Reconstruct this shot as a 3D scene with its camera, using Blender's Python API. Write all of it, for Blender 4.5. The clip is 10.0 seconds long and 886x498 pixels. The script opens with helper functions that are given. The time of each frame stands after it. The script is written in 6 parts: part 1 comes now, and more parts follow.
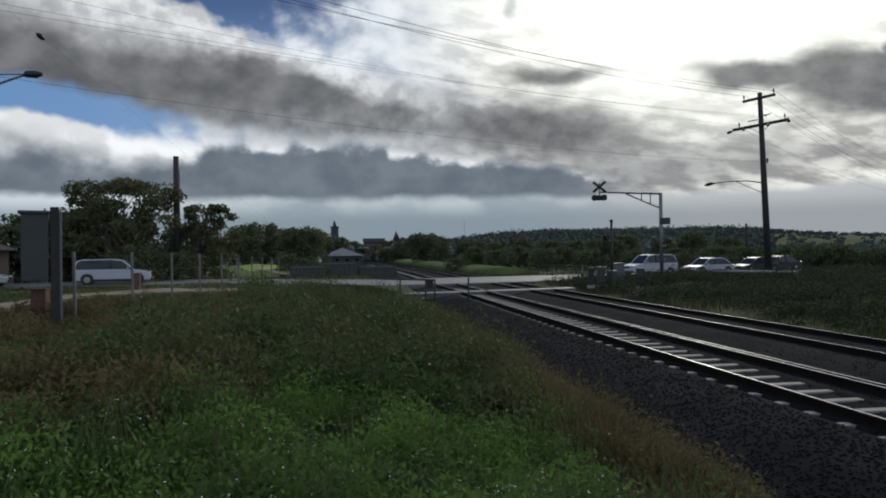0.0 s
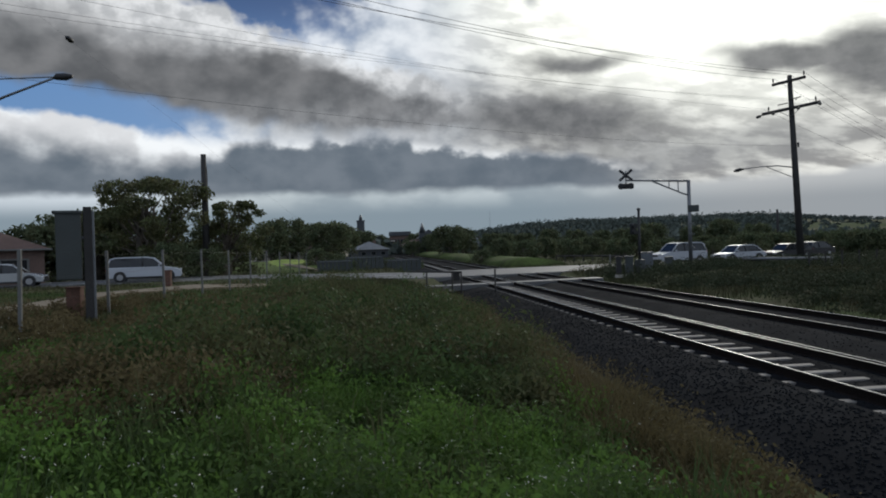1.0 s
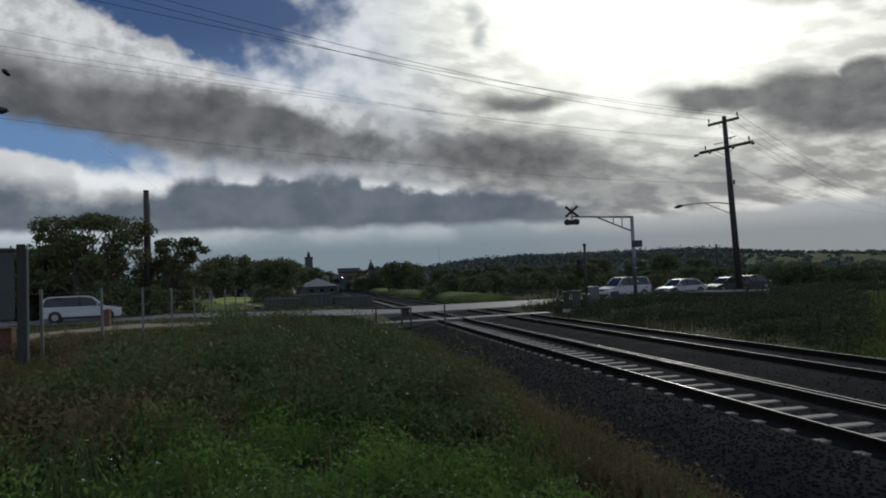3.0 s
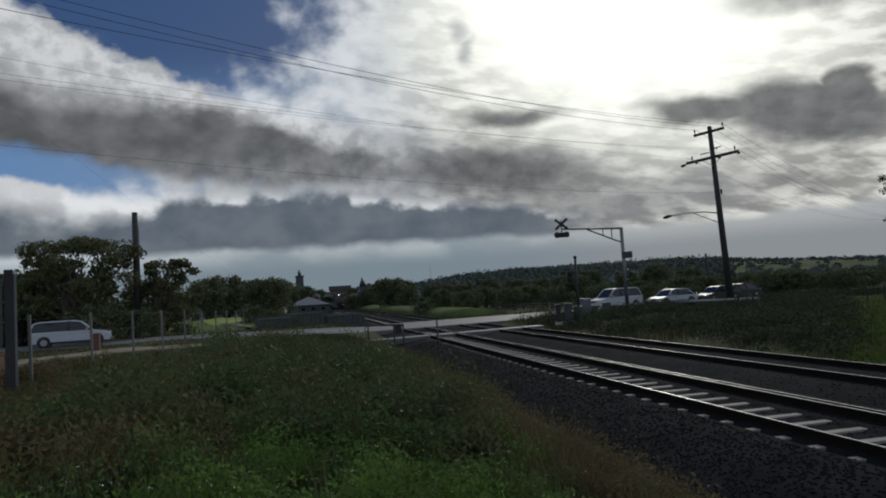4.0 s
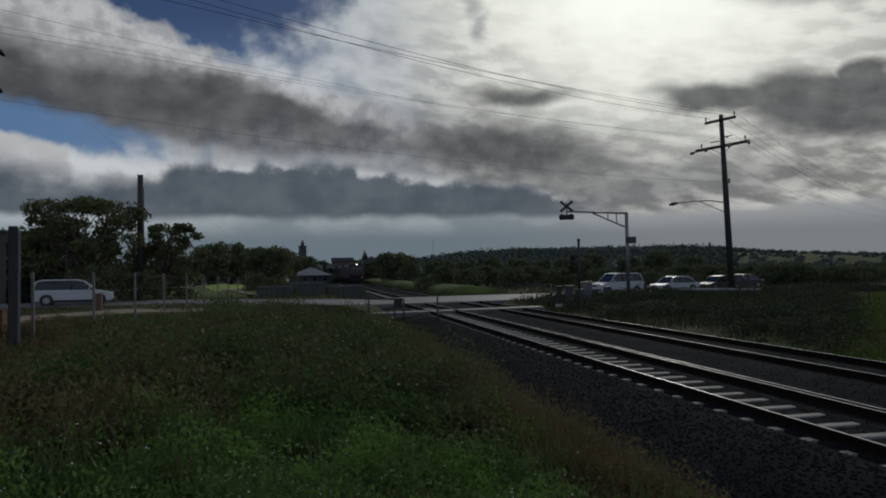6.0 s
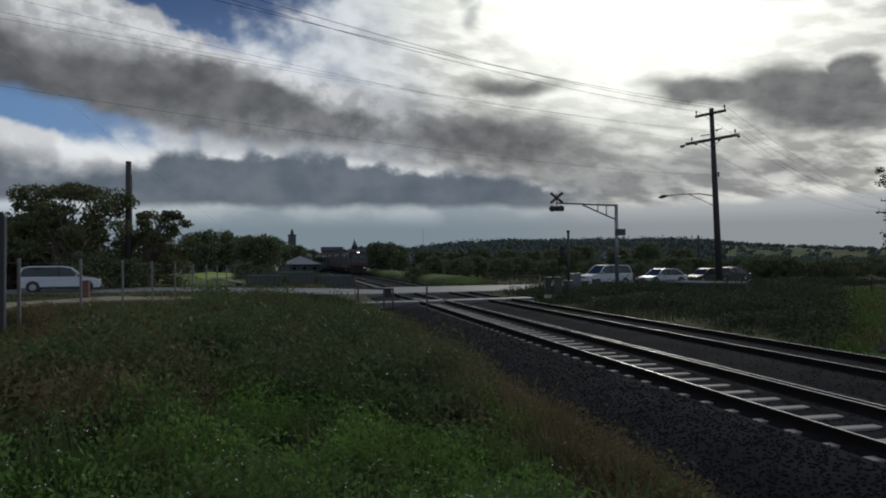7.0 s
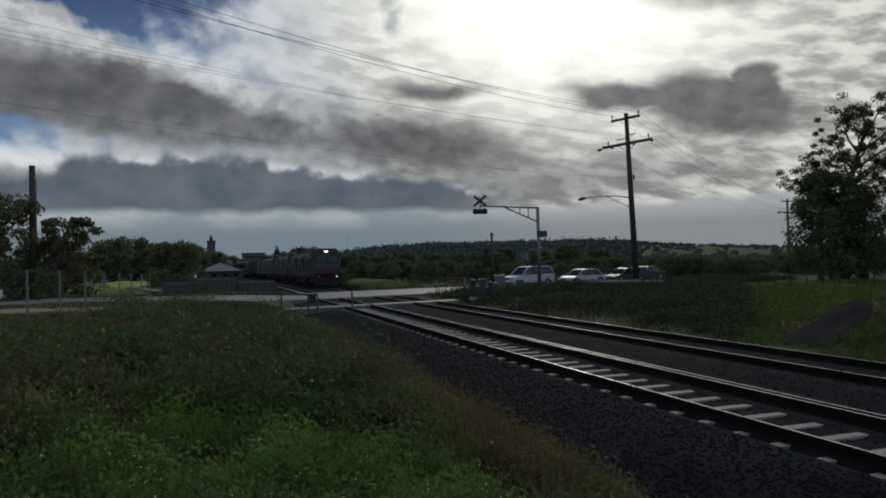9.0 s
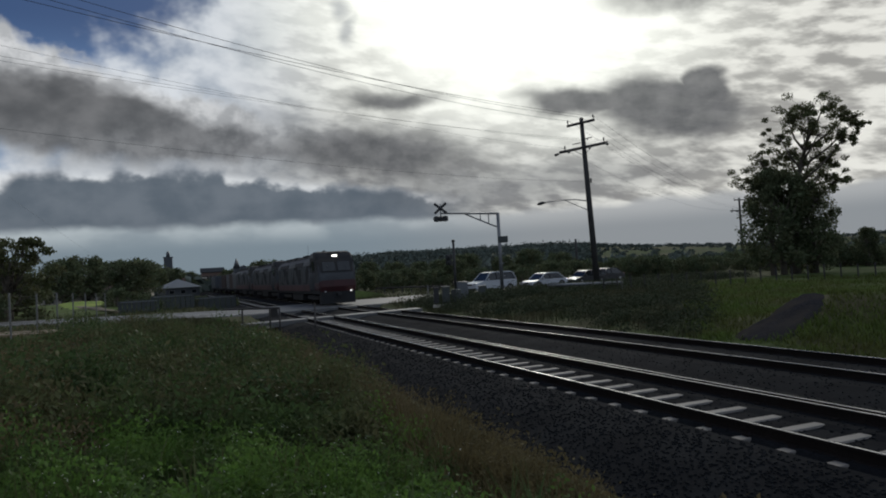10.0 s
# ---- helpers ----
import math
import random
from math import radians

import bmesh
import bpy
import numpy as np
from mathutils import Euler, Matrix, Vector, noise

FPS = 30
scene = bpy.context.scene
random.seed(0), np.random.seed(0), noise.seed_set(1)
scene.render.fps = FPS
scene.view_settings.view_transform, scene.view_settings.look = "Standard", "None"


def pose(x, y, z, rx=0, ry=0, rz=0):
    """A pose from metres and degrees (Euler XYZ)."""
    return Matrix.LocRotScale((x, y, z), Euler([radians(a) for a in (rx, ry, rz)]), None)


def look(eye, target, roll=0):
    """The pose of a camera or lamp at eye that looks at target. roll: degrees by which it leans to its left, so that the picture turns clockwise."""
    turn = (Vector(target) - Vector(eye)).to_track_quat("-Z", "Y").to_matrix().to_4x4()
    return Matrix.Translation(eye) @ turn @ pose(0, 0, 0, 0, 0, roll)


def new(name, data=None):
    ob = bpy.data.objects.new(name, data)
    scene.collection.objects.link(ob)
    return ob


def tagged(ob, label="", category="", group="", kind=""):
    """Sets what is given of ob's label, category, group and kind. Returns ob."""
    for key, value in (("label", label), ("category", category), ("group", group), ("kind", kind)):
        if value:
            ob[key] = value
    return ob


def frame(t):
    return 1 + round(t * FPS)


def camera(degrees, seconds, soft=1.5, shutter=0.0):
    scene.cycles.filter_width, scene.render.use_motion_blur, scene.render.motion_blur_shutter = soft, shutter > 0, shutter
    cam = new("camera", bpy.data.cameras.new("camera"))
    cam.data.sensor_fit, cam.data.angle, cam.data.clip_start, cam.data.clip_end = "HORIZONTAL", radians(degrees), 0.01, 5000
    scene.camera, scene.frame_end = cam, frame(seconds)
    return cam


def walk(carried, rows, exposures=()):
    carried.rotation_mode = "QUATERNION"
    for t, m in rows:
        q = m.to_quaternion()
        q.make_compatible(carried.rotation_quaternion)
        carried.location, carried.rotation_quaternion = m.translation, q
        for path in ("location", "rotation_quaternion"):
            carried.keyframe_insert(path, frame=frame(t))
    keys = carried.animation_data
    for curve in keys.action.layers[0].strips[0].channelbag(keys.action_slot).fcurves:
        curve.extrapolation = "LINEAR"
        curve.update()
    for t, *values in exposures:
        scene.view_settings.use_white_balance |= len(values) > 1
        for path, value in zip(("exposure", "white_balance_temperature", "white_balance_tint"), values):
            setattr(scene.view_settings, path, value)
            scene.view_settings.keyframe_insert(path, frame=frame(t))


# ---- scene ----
EYE = 2.165
cam = camera(65.0, 10.0, soft=1.9)
PATH = [
    (0, pose(0, 0, EYE, 90.40, 0.73, -8.41)),
    (0.5, pose(0, 0, EYE, 89.58, 1.71, -6.71)),
    (1, pose(0, 0, EYE, 89.80, 1.77, -6.27)),
    (1.2, pose(0, 0, EYE, 90.87, 3.24, -8.70)),
    (1.5, pose(0, 0, EYE, 90.01, 1.77, -9.72)),
    (2, pose(0, 0, EYE, 93.12, 1.09, -10.71)),
    (2.2, pose(0, 0, EYE, 92.63, 0.75, -12.08)),
    (3.3, pose(0, 0, EYE, 92.75, 3.06, -9.52)),
    (3.5, pose(0, 0, EYE, 93.65, 3.84, -9.48)),
    (4, pose(0, 0, EYE, 93.86, 3.57, -11.12)),
    (4.5, pose(0, 0, EYE, 94.45, 3.03, -12.28)),
    (5, pose(0, 0, EYE, 94.98, 3.03, -12.72)),
    (5.4, pose(0, 0, EYE, 94.91, 2.77, -13.02)),
    (5.5, pose(0, 0, EYE, 96.21, 2.39, -8.76)),
    (5.7, pose(0, 0, EYE, 94.44, 1.45, -11.85)),
    (6, pose(0, 0, EYE, 91.94, 0.89, -10.97)),
    (6.2, pose(0, 0, EYE, 91.66, 0.33, -10.52)),
    (7.3, pose(0, 0, EYE, 91.00, 0.75, -13.53)),
    (7.5, pose(0, 0, EYE, 92.78, 1.53, -15.15)),
    (8, pose(0, 0, EYE, 92.97, 1.89, -16.40)),
    (8.5, pose(0, 0, EYE, 92.69, 1.58, -16.85)),
    (9, pose(0, 0, EYE, 91.33, 1.34, -17.98)),
    (9.5, pose(0, 0, EYE, 92.42, 2.66, -20.01)),
    (10, pose(0, 0, EYE, 91.86, 3.32, -21.07)),
]
EXPOSURES = [(t, stops, 6350, 8.5) for t, stops in ((0, 0.36), (1, 0.33), (2, 0.2), (3.5, 0.04), (4.0, 0.0), (4.5, -0.26), (5.5, -0.22), (6, -0.44), (7.3, 0.14), (7.6, 0.1), (8.5, -0.03), (9, -0.12), (9.5, 0.09), (10, 0.05))]
walk(cam, PATH, EXPOSURES)

# ---- sky and sun ----
SUN_AZ, SUN_EL = 28.0, 24.0


def polar(az, d, z=0.0):
    """A place from its bearing east of the track's direction, its distance and height."""
    return Vector((d * math.sin(radians(az)), d * math.cos(radians(az)), z))


def build_sky():
    w = bpy.data.worlds.new("cloudy_sky")
    scene.world = w
    w.use_nodes = True
    nt = w.node_tree
    nt.nodes.clear()

    def put(a, socket):
        if isinstance(a, (int, float)):
            socket.default_value = a
        else:
            nt.links.new(a, socket)

    def m(op, a, b=0.0, c=0.0):
        n = nt.nodes.new("ShaderNodeMath")
        n.operation = op
        put(a, n.inputs[0]), put(b, n.inputs[1]), put(c, n.inputs[2])
        return n.outputs[0]

    def ramp(x, lo, hi, a=0.0, b=1.0):
        n = nt.nodes.new("ShaderNodeMapRange")
        n.interpolation_type = "SMOOTHSTEP"
        put(x, n.inputs[0]), put(lo, n.inputs[1]), put(hi, n.inputs[2]), put(a, n.inputs[3]), put(b, n.inputs[4])
        return n.outputs[0]

    def mix(f, a, b):
        n = nt.nodes.new("ShaderNodeMix")
        n.data_type = "RGBA"
        put(f, n.inputs[0])
        for v, s in ((a, n.inputs[6]), (b, n.inputs[7])):
            if isinstance(v, tuple):
                s.default_value = (*v, 1)
            else:
                nt.links.new(v, s)
        return n.outputs[2]

    def vec(a, b, c=0.0):
        n = nt.nodes.new("ShaderNodeCombineXYZ")
        put(a, n.inputs[0]), put(b, n.inputs[1]), put(c, n.inputs[2])
        return n.outputs[0]

    def fbm(v, scale, detail=5.0, rough=0.55):
        n = nt.nodes.new("ShaderNodeTexNoise")
        nt.links.new(v, n.inputs["Vector"])
        n.inputs["Scale"].default_value, n.inputs["Detail"].default_value, n.inputs["Roughness"].default_value = scale, detail, rough
        return n.outputs[0]

    tc = nt.nodes.new("ShaderNodeTexCoord")
    sep = nt.nodes.new("ShaderNodeSeparateXYZ")
    nt.links.new(tc.outputs["Generated"], sep.inputs[0])
    x, y, z = sep.outputs
    u0 = m("MULTIPLY", m("ARCTAN2", x, y), 57.2958)
    v0 = m("MULTIPLY", m("ARCSINE", z), 57.2958)
    flat = vec(u0, m("MULTIPLY", v0, 1.9))
    n1, n2 = fbm(flat, 0.11, 4.0, 0.5), fbm(vec(v0, u0, 7.0), 0.15, 4.0, 0.5)
    puff = fbm(vec(u0, m("MULTIPLY", v0, 1.35), 2.0), 0.32, 3.5, 0.5)
    curl = fbm(vec(u0, m("MULTIPLY", v0, 1.2), 9.0), 0.75, 4.0, 0.55)
    p0 = m("SUBTRACT", puff, 0.5)
    u = m("ADD", u0, m("MULTIPLY", m("SUBTRACT", n1, 0.5), 5.0))
    v = m("ADD", v0, m("ADD", m("MULTIPLY", m("SUBTRACT", n2, 0.5), 2.0), m("MULTIPLY", p0, 1.8)))

    def blob(bu, bv, ru, rv, ang=0.0, soft=0.45):
        a, b = m("SUBTRACT", u, bu), m("SUBTRACT", v, bv)
        c, s = math.cos(radians(ang)), math.sin(radians(ang))
        p = m("ADD", m("MULTIPLY", a, c / ru), m("MULTIPLY", b, s / ru))
        q = m("ADD", m("MULTIPLY", b, c / rv), m("MULTIPLY", a, -s / rv))
        r = m("SQRT", m("ADD", m("MULTIPLY", p, p), m("MULTIPLY", q, q)))
        return ramp(r, 1 - soft, 1 + soft, 1.0, 0.0)

    def several(*blobs):
        out = blobs[0]
        for b in blobs[1:]:
            out = m("MAXIMUM", out, b)
        return out

    def line(at, level, slope):
        return m("ADD", m("MULTIPLY", m("SUBTRACT", u0, at), slope), level)

    sky = nt.nodes.new("ShaderNodeTexSky")
    sky.sky_type, sky.sun_disc = "NISHITA", False
    sky.sun_elevation, sky.sun_rotation = radians(SUN_EL), radians(SUN_AZ)
    dim = nt.nodes.new("ShaderNodeVectorMath")
    dim.operation = "SCALE"
    nt.links.new(sky.outputs[0], dim.inputs[0])
    dim.inputs["Scale"].default_value = 0.05
    blue = mix(ramp(v0, 13.0, 20.0), mix(0.6, dim.outputs[0], (0.075, 0.20, 0.46)), mix(0.8, dim.outputs[0], (0.018, 0.055, 0.165)))

    # thin bright veil, whiter towards the sun
    gu, gv = m("SUBTRACT", u0, SUN_AZ), m("SUBTRACT", v0, SUN_EL + 1)
    away = m("SQRT", m("ADD", m("MULTIPLY", gu, gu), m("MULTIPLY", m("MULTIPLY", gv, gv), 1.6)))
    glow = ramp(m("ADD", away, m("MULTIPLY", p0, 6.0)), 4.0, 27.0, 1.0, 0.0)
    ripple = fbm(vec(m("ADD", u0, v0), m("MULTIPLY", v0, 2.4), 3.0), 0.42, 4.0, 0.5)
    veil = mix(ramp(ripple, 0.36, 0.64), (0.25, 0.245, 0.24), (0.66, 0.65, 0.61))
    west = ramp(u0, 2.0, 16.0, 1.0, 0.0)
    veil = mix(west, veil, mix(ramp(puff, 0.3, 0.65), (0.37, 0.41, 0.47), (0.66, 0.68, 0.71)))
    veil = mix(ramp(u0, 30.0, 48.0), veil, mix(ramp(ripple, 0.36, 0.64), (0.34, 0.33, 0.31), (0.78, 0.76, 0.70)))
    rear = ramp(m("ABSOLUTE", u0), 75.0, 125.0)
    veil = mix(rear, veil, mix(ramp(puff, 0.35, 0.65), (0.26, 0.32, 0.42), (0.48, 0.54, 0.64)))
    col = mix(glow, veil, (1.35, 1.35, 1.22))
    # open blue to the west
    edge = m("MAXIMUM", line(-9.5, 18.1, -0.30), line(-9.5, 18.1, -0.42))
    open_w = ramp(m("ADD", m("ADD", u0, m("MULTIPLY", p0, 16.0)), m("MULTIPLY", m("SUBTRACT", v0, 21.0), -1.1)), -3.0, 5.5, 1.0, 0.0)
    open_w = m("MULTIPLY", open_w, m("SUBTRACT", 1.0, rear))
    col = mix(open_w, col, blue)
    # great cumulus: lit head along a falling edge, dark below
    deep = m("SUBTRACT", edge, m("ADD", v0, m("ADD", m("MULTIPLY", p0, 3.6), m("MULTIPLY", m("SUBTRACT", curl, 0.5), 1.7))))
    floor_v = m("MAXIMUM", line(-20.0, 12.0, -0.14), 9.4)
    body = m("MULTIPLY", ramp(deep, -0.35, 0.75), ramp(m("SUBTRACT", v, floor_v), -0.5, 0.7))
    body = m("MULTIPLY", m("MULTIPLY", body, ramp(u, 5.5, 11.5, 1.0, 0.0)), m("SUBTRACT", 1.0, rear))
    lit = mix(ramp(curl, 0.35, 0.65), (0.42, 0.425, 0.435), (0.62, 0.62, 0.625))
    dark = mix(ramp(puff, 0.3, 0.75), (0.085, 0.088, 0.094), (0.17, 0.17, 0.175))
    soft_deep = m("SUBTRACT", edge, m("ADD", v0, m("ADD", m("MULTIPLY", p0, 1.8), m("MULTIPLY", m("SUBTRACT", n1, 0.5), 5.0))))
    reach = m("MAXIMUM", line(-20.0, 8.0, -0.44), 2.5)
    shade = ramp(soft_deep, m("MULTIPLY", reach, 0.42), reach)
    col = mix(body, col, mix(shade, lit, dark))
    between = several(blob(3.0, 9.6, 15.0, 1.7, -5, 0.6), blob(12.0, 10.2, 13.0, 2.6, -4, 0.8), blob(20.0, 7.0, 11.0, 2.0, 0, 0.8))
    col = mix(m("MULTIPLY", between, 0.6), col, mix(ramp(curl, 0.35, 0.65), (0.15, 0.155, 0.165), (0.27, 0.275, 0.285)))
    # lower bank with bright tops
    edge2 = m("MINIMUM", m("MAXIMUM", line(-20.0, 10.2, -0.14), 9.0), line(4.0, 8.9, -0.13))
    deep2 = m("SUBTRACT", edge2, m("ADD", v0, m("ADD", m("MULTIPLY", p0, 2.6), m("MULTIPLY", m("SUBTRACT", curl, 0.5), 0.7))))
    bank = m("MULTIPLY", ramp(deep2, -0.2, 0.7), m("MULTIPLY", ramp(u, 19.0, 26.0, 1.0, 0.0), m("SUBTRACT", 1.0, rear)))
    thick = ramp(u0, -16.0, -8.5, 3.9, 1.0)
    tone2 = mix(ramp(deep2, m("MULTIPLY", thick, 0.25), thick), mix(ramp(puff, 0.46, 0.64), mix(ramp(u0, -14.0, -6.0), (0.58, 0.58, 0.59), (0.22, 0.24, 0.27)), (0.74, 0.75, 0.76)), mix(ramp(puff, 0.3, 0.7), (0.098, 0.12, 0.147), (0.145, 0.167, 0.195)))
    col = mix(bank, col, tone2)
    # darker loose clouds
    under = several(blob(16.0, 9.7, 7.8, 1.9, -4, 0.5), blob(39.6, 11.6, 6.2, 2.5, -8, 0.32), blob(33.0, 12.9, 4.8, 1.1, -8, 0.5), blob(43.2, 13.0, 2.0, 1.5, -30, 0.25), blob(44, 20.6, 8, 1.8, 0, 0.5),
                    blob(17.8, 14.1, 3.4, 0.8, -4, 0.7), blob(82, 9, 14, 3, 0, 0.6))
    grey = mix(ramp(curl, 0.25, 0.75), (0.085, 0.088, 0.094), (0.145, 0.145, 0.15))
    col = mix(m("MULTIPLY", under, 0.9), col, grey)
    faint = several(blob(33, 7.0, 9, 1.3, 0, 0.8), blob(25, 6.2, 7, 1.4, 0, 0.8))
    col = mix(m("MULTIPLY", faint, 0.4), col, (0.15, 0.155, 0.165))
    wisp = several(blob(14.0, 21.3, 0.7, 1.0, 20, 0.8), blob(14.6, 19.6, 0.6, 1.0, -20, 0.8))
    col = mix(m("MULTIPLY", wisp, 0.55), col, (0.2, 0.22, 0.26))
    # pale strip over the horizon
    low = ramp(m("ADD", v0, m("MULTIPLY", p0, 1.4)), 4.2, 5.0, 1.0, 0.0)
    east = ramp(u0, 12.0, 32.0)
    strip = mix(ramp(v0, 2.6, 4.6), mix(east, (0.19, 0.235, 0.27), (0.26, 0.275, 0.29)), mix(east, mix(ramp(n1, 0.4, 0.6), mix(ramp(u0, -18.0, -7.0), (0.50, 0.54, 0.58), (0.26, 0.30, 0.33)), (0.42, 0.46, 0.48)), (0.40, 0.405, 0.41)))
    col = mix(low, col, strip)
    out = nt.nodes.new("ShaderNodeBackground")
    nt.links.new(col, out.inputs[0])
    out.inputs[1].default_value = 1.0
    end = nt.nodes.new("ShaderNodeOutputWorld")
    nt.links.new(out.outputs[0], end.inputs[0])


build_sky()
sun = new("sun", bpy.data.lights.new("sun", "SUN"))
sun.data.energy, sun.data.angle, sun.data.color = 0.8, radians(6), (1.0, 0.94, 0.84)
sun.matrix_world = look(polar(SUN_AZ, 100, 100 * math.tan(radians(SUN_EL))), (0, 0, 0))


# ---- materials ----
def mat(name, base, rough=0.8, metal=0.0, var=0.25, scale=3.0, fine=40.0, bump=0.15, other=None, spec=0.5, glow=0.0, scatter=0.0, through_light=0.0):
    """A surface with variation at two scales. other: a second colour that shows in patches."""
    mt = bpy.data.materials.new(name)
    mt.use_nodes = True
    nt = mt.node_tree
    b = nt.nodes["Principled BSDF"]
    b.inputs["Roughness"].default_value, b.inputs["Metallic"].default_value = rough, metal
    b.inputs["Specular IOR Level"].default_value = spec
    tc = nt.nodes.new("ShaderNodeTexCoord")
    noises = []
    for s in (scale, fine):
        n = nt.nodes.new("ShaderNodeTexNoise")
        n.inputs["Scale"].default_value, n.inputs["Detail"].default_value = s, 5
        nt.links.new(tc.outputs["Object"], n.inputs["Vector"])
        noises.append(n)
    info = nt.nodes.new("ShaderNodeObjectInfo")
    isle = nt.nodes.new("ShaderNodeNewGeometry")

    def tone(k, c):
        return tuple(min(1, v * k) for v in c) + (1,)

    def blend(f, a, c):
        mx = nt.nodes.new("ShaderNodeMix")
        mx.data_type = "RGBA"
        nt.links.new(f, mx.inputs[0])
        for v, s in ((a, mx.inputs[6]), (c, mx.inputs[7])):
            if isinstance(v, tuple):
                s.default_value = v
            else:
                nt.links.new(v, s)
        return mx.outputs[2]

    def sharp(x, lo, hi):
        r = nt.nodes.new("ShaderNodeMapRange")
        nt.links.new(x, r.inputs[0])
        r.inputs[1].default_value, r.inputs[2].default_value = lo, hi
        return r.outputs[0]

    c = blend(sharp(noises[1].outputs[0], 0.3, 0.7), tone(1 - var, base), tone(1 + var, base))
    c = blend(sharp(noises[0].outputs[0], 0.4, 0.62), c, tone(1, other) if other else tone(1 - var / 2, base))
    if scatter:
        mx = nt.nodes.new("ShaderNodeHueSaturation")
        ad = nt.nodes.new("ShaderNodeMath")
        ad.operation = "MULTIPLY_ADD"
        nt.links.new(isle.outputs["Random Per Island"], ad.inputs[0])
        ad.inputs[1].default_value, ad.inputs[2].default_value = 2 * scatter, 1 - scatter
        nt.links.new(ad.outputs[0], mx.inputs["Value"])
        nt.links.new(c, mx.inputs["Color"])
        c = mx.outputs[0]
    nt.links.new(c, b.inputs["Base Color"])
    rr = nt.nodes.new("ShaderNodeMapRange")
    nt.links.new(noises[0].outputs[0], rr.inputs[0])
    rr.inputs[3].default_value, rr.inputs[4].default_value = max(0.02, rough - 0.1), min(1, rough + 0.1)
    nt.links.new(rr.outputs[0], b.inputs["Roughness"])
    if bump:
        bp = nt.nodes.new("ShaderNodeBump")
        bp.inputs["Strength"].default_value, bp.inputs["Distance"].default_value = bump, 0.02
        nt.links.new(noises[1].outputs[0], bp.inputs["Height"])
        nt.links.new(bp.outputs[0], b.inputs["Normal"])
    if through_light:
        out = nt.nodes["Material Output"]
        tl = nt.nodes.new("ShaderNodeBsdfTranslucent")
        nt.links.new(c, tl.inputs["Color"])
        ms = nt.nodes.new("ShaderNodeMixShader")
        ms.inputs[0].default_value = through_light
        nt.links.new(b.outputs[0], ms.inputs[1]), nt.links.new(tl.outputs[0], ms.inputs[2])
        nt.links.new(ms.outputs[0], out.inputs["Surface"])
    if glow:
        b.inputs["Emission Color"].default_value = tone(1, base)
        b.inputs["Emission Strength"].default_value = glow
    return mt


def glass(name, tint):
    mt = mat(name, tint, 0.06, 0.0, 0.05, bump=0)
    return mt


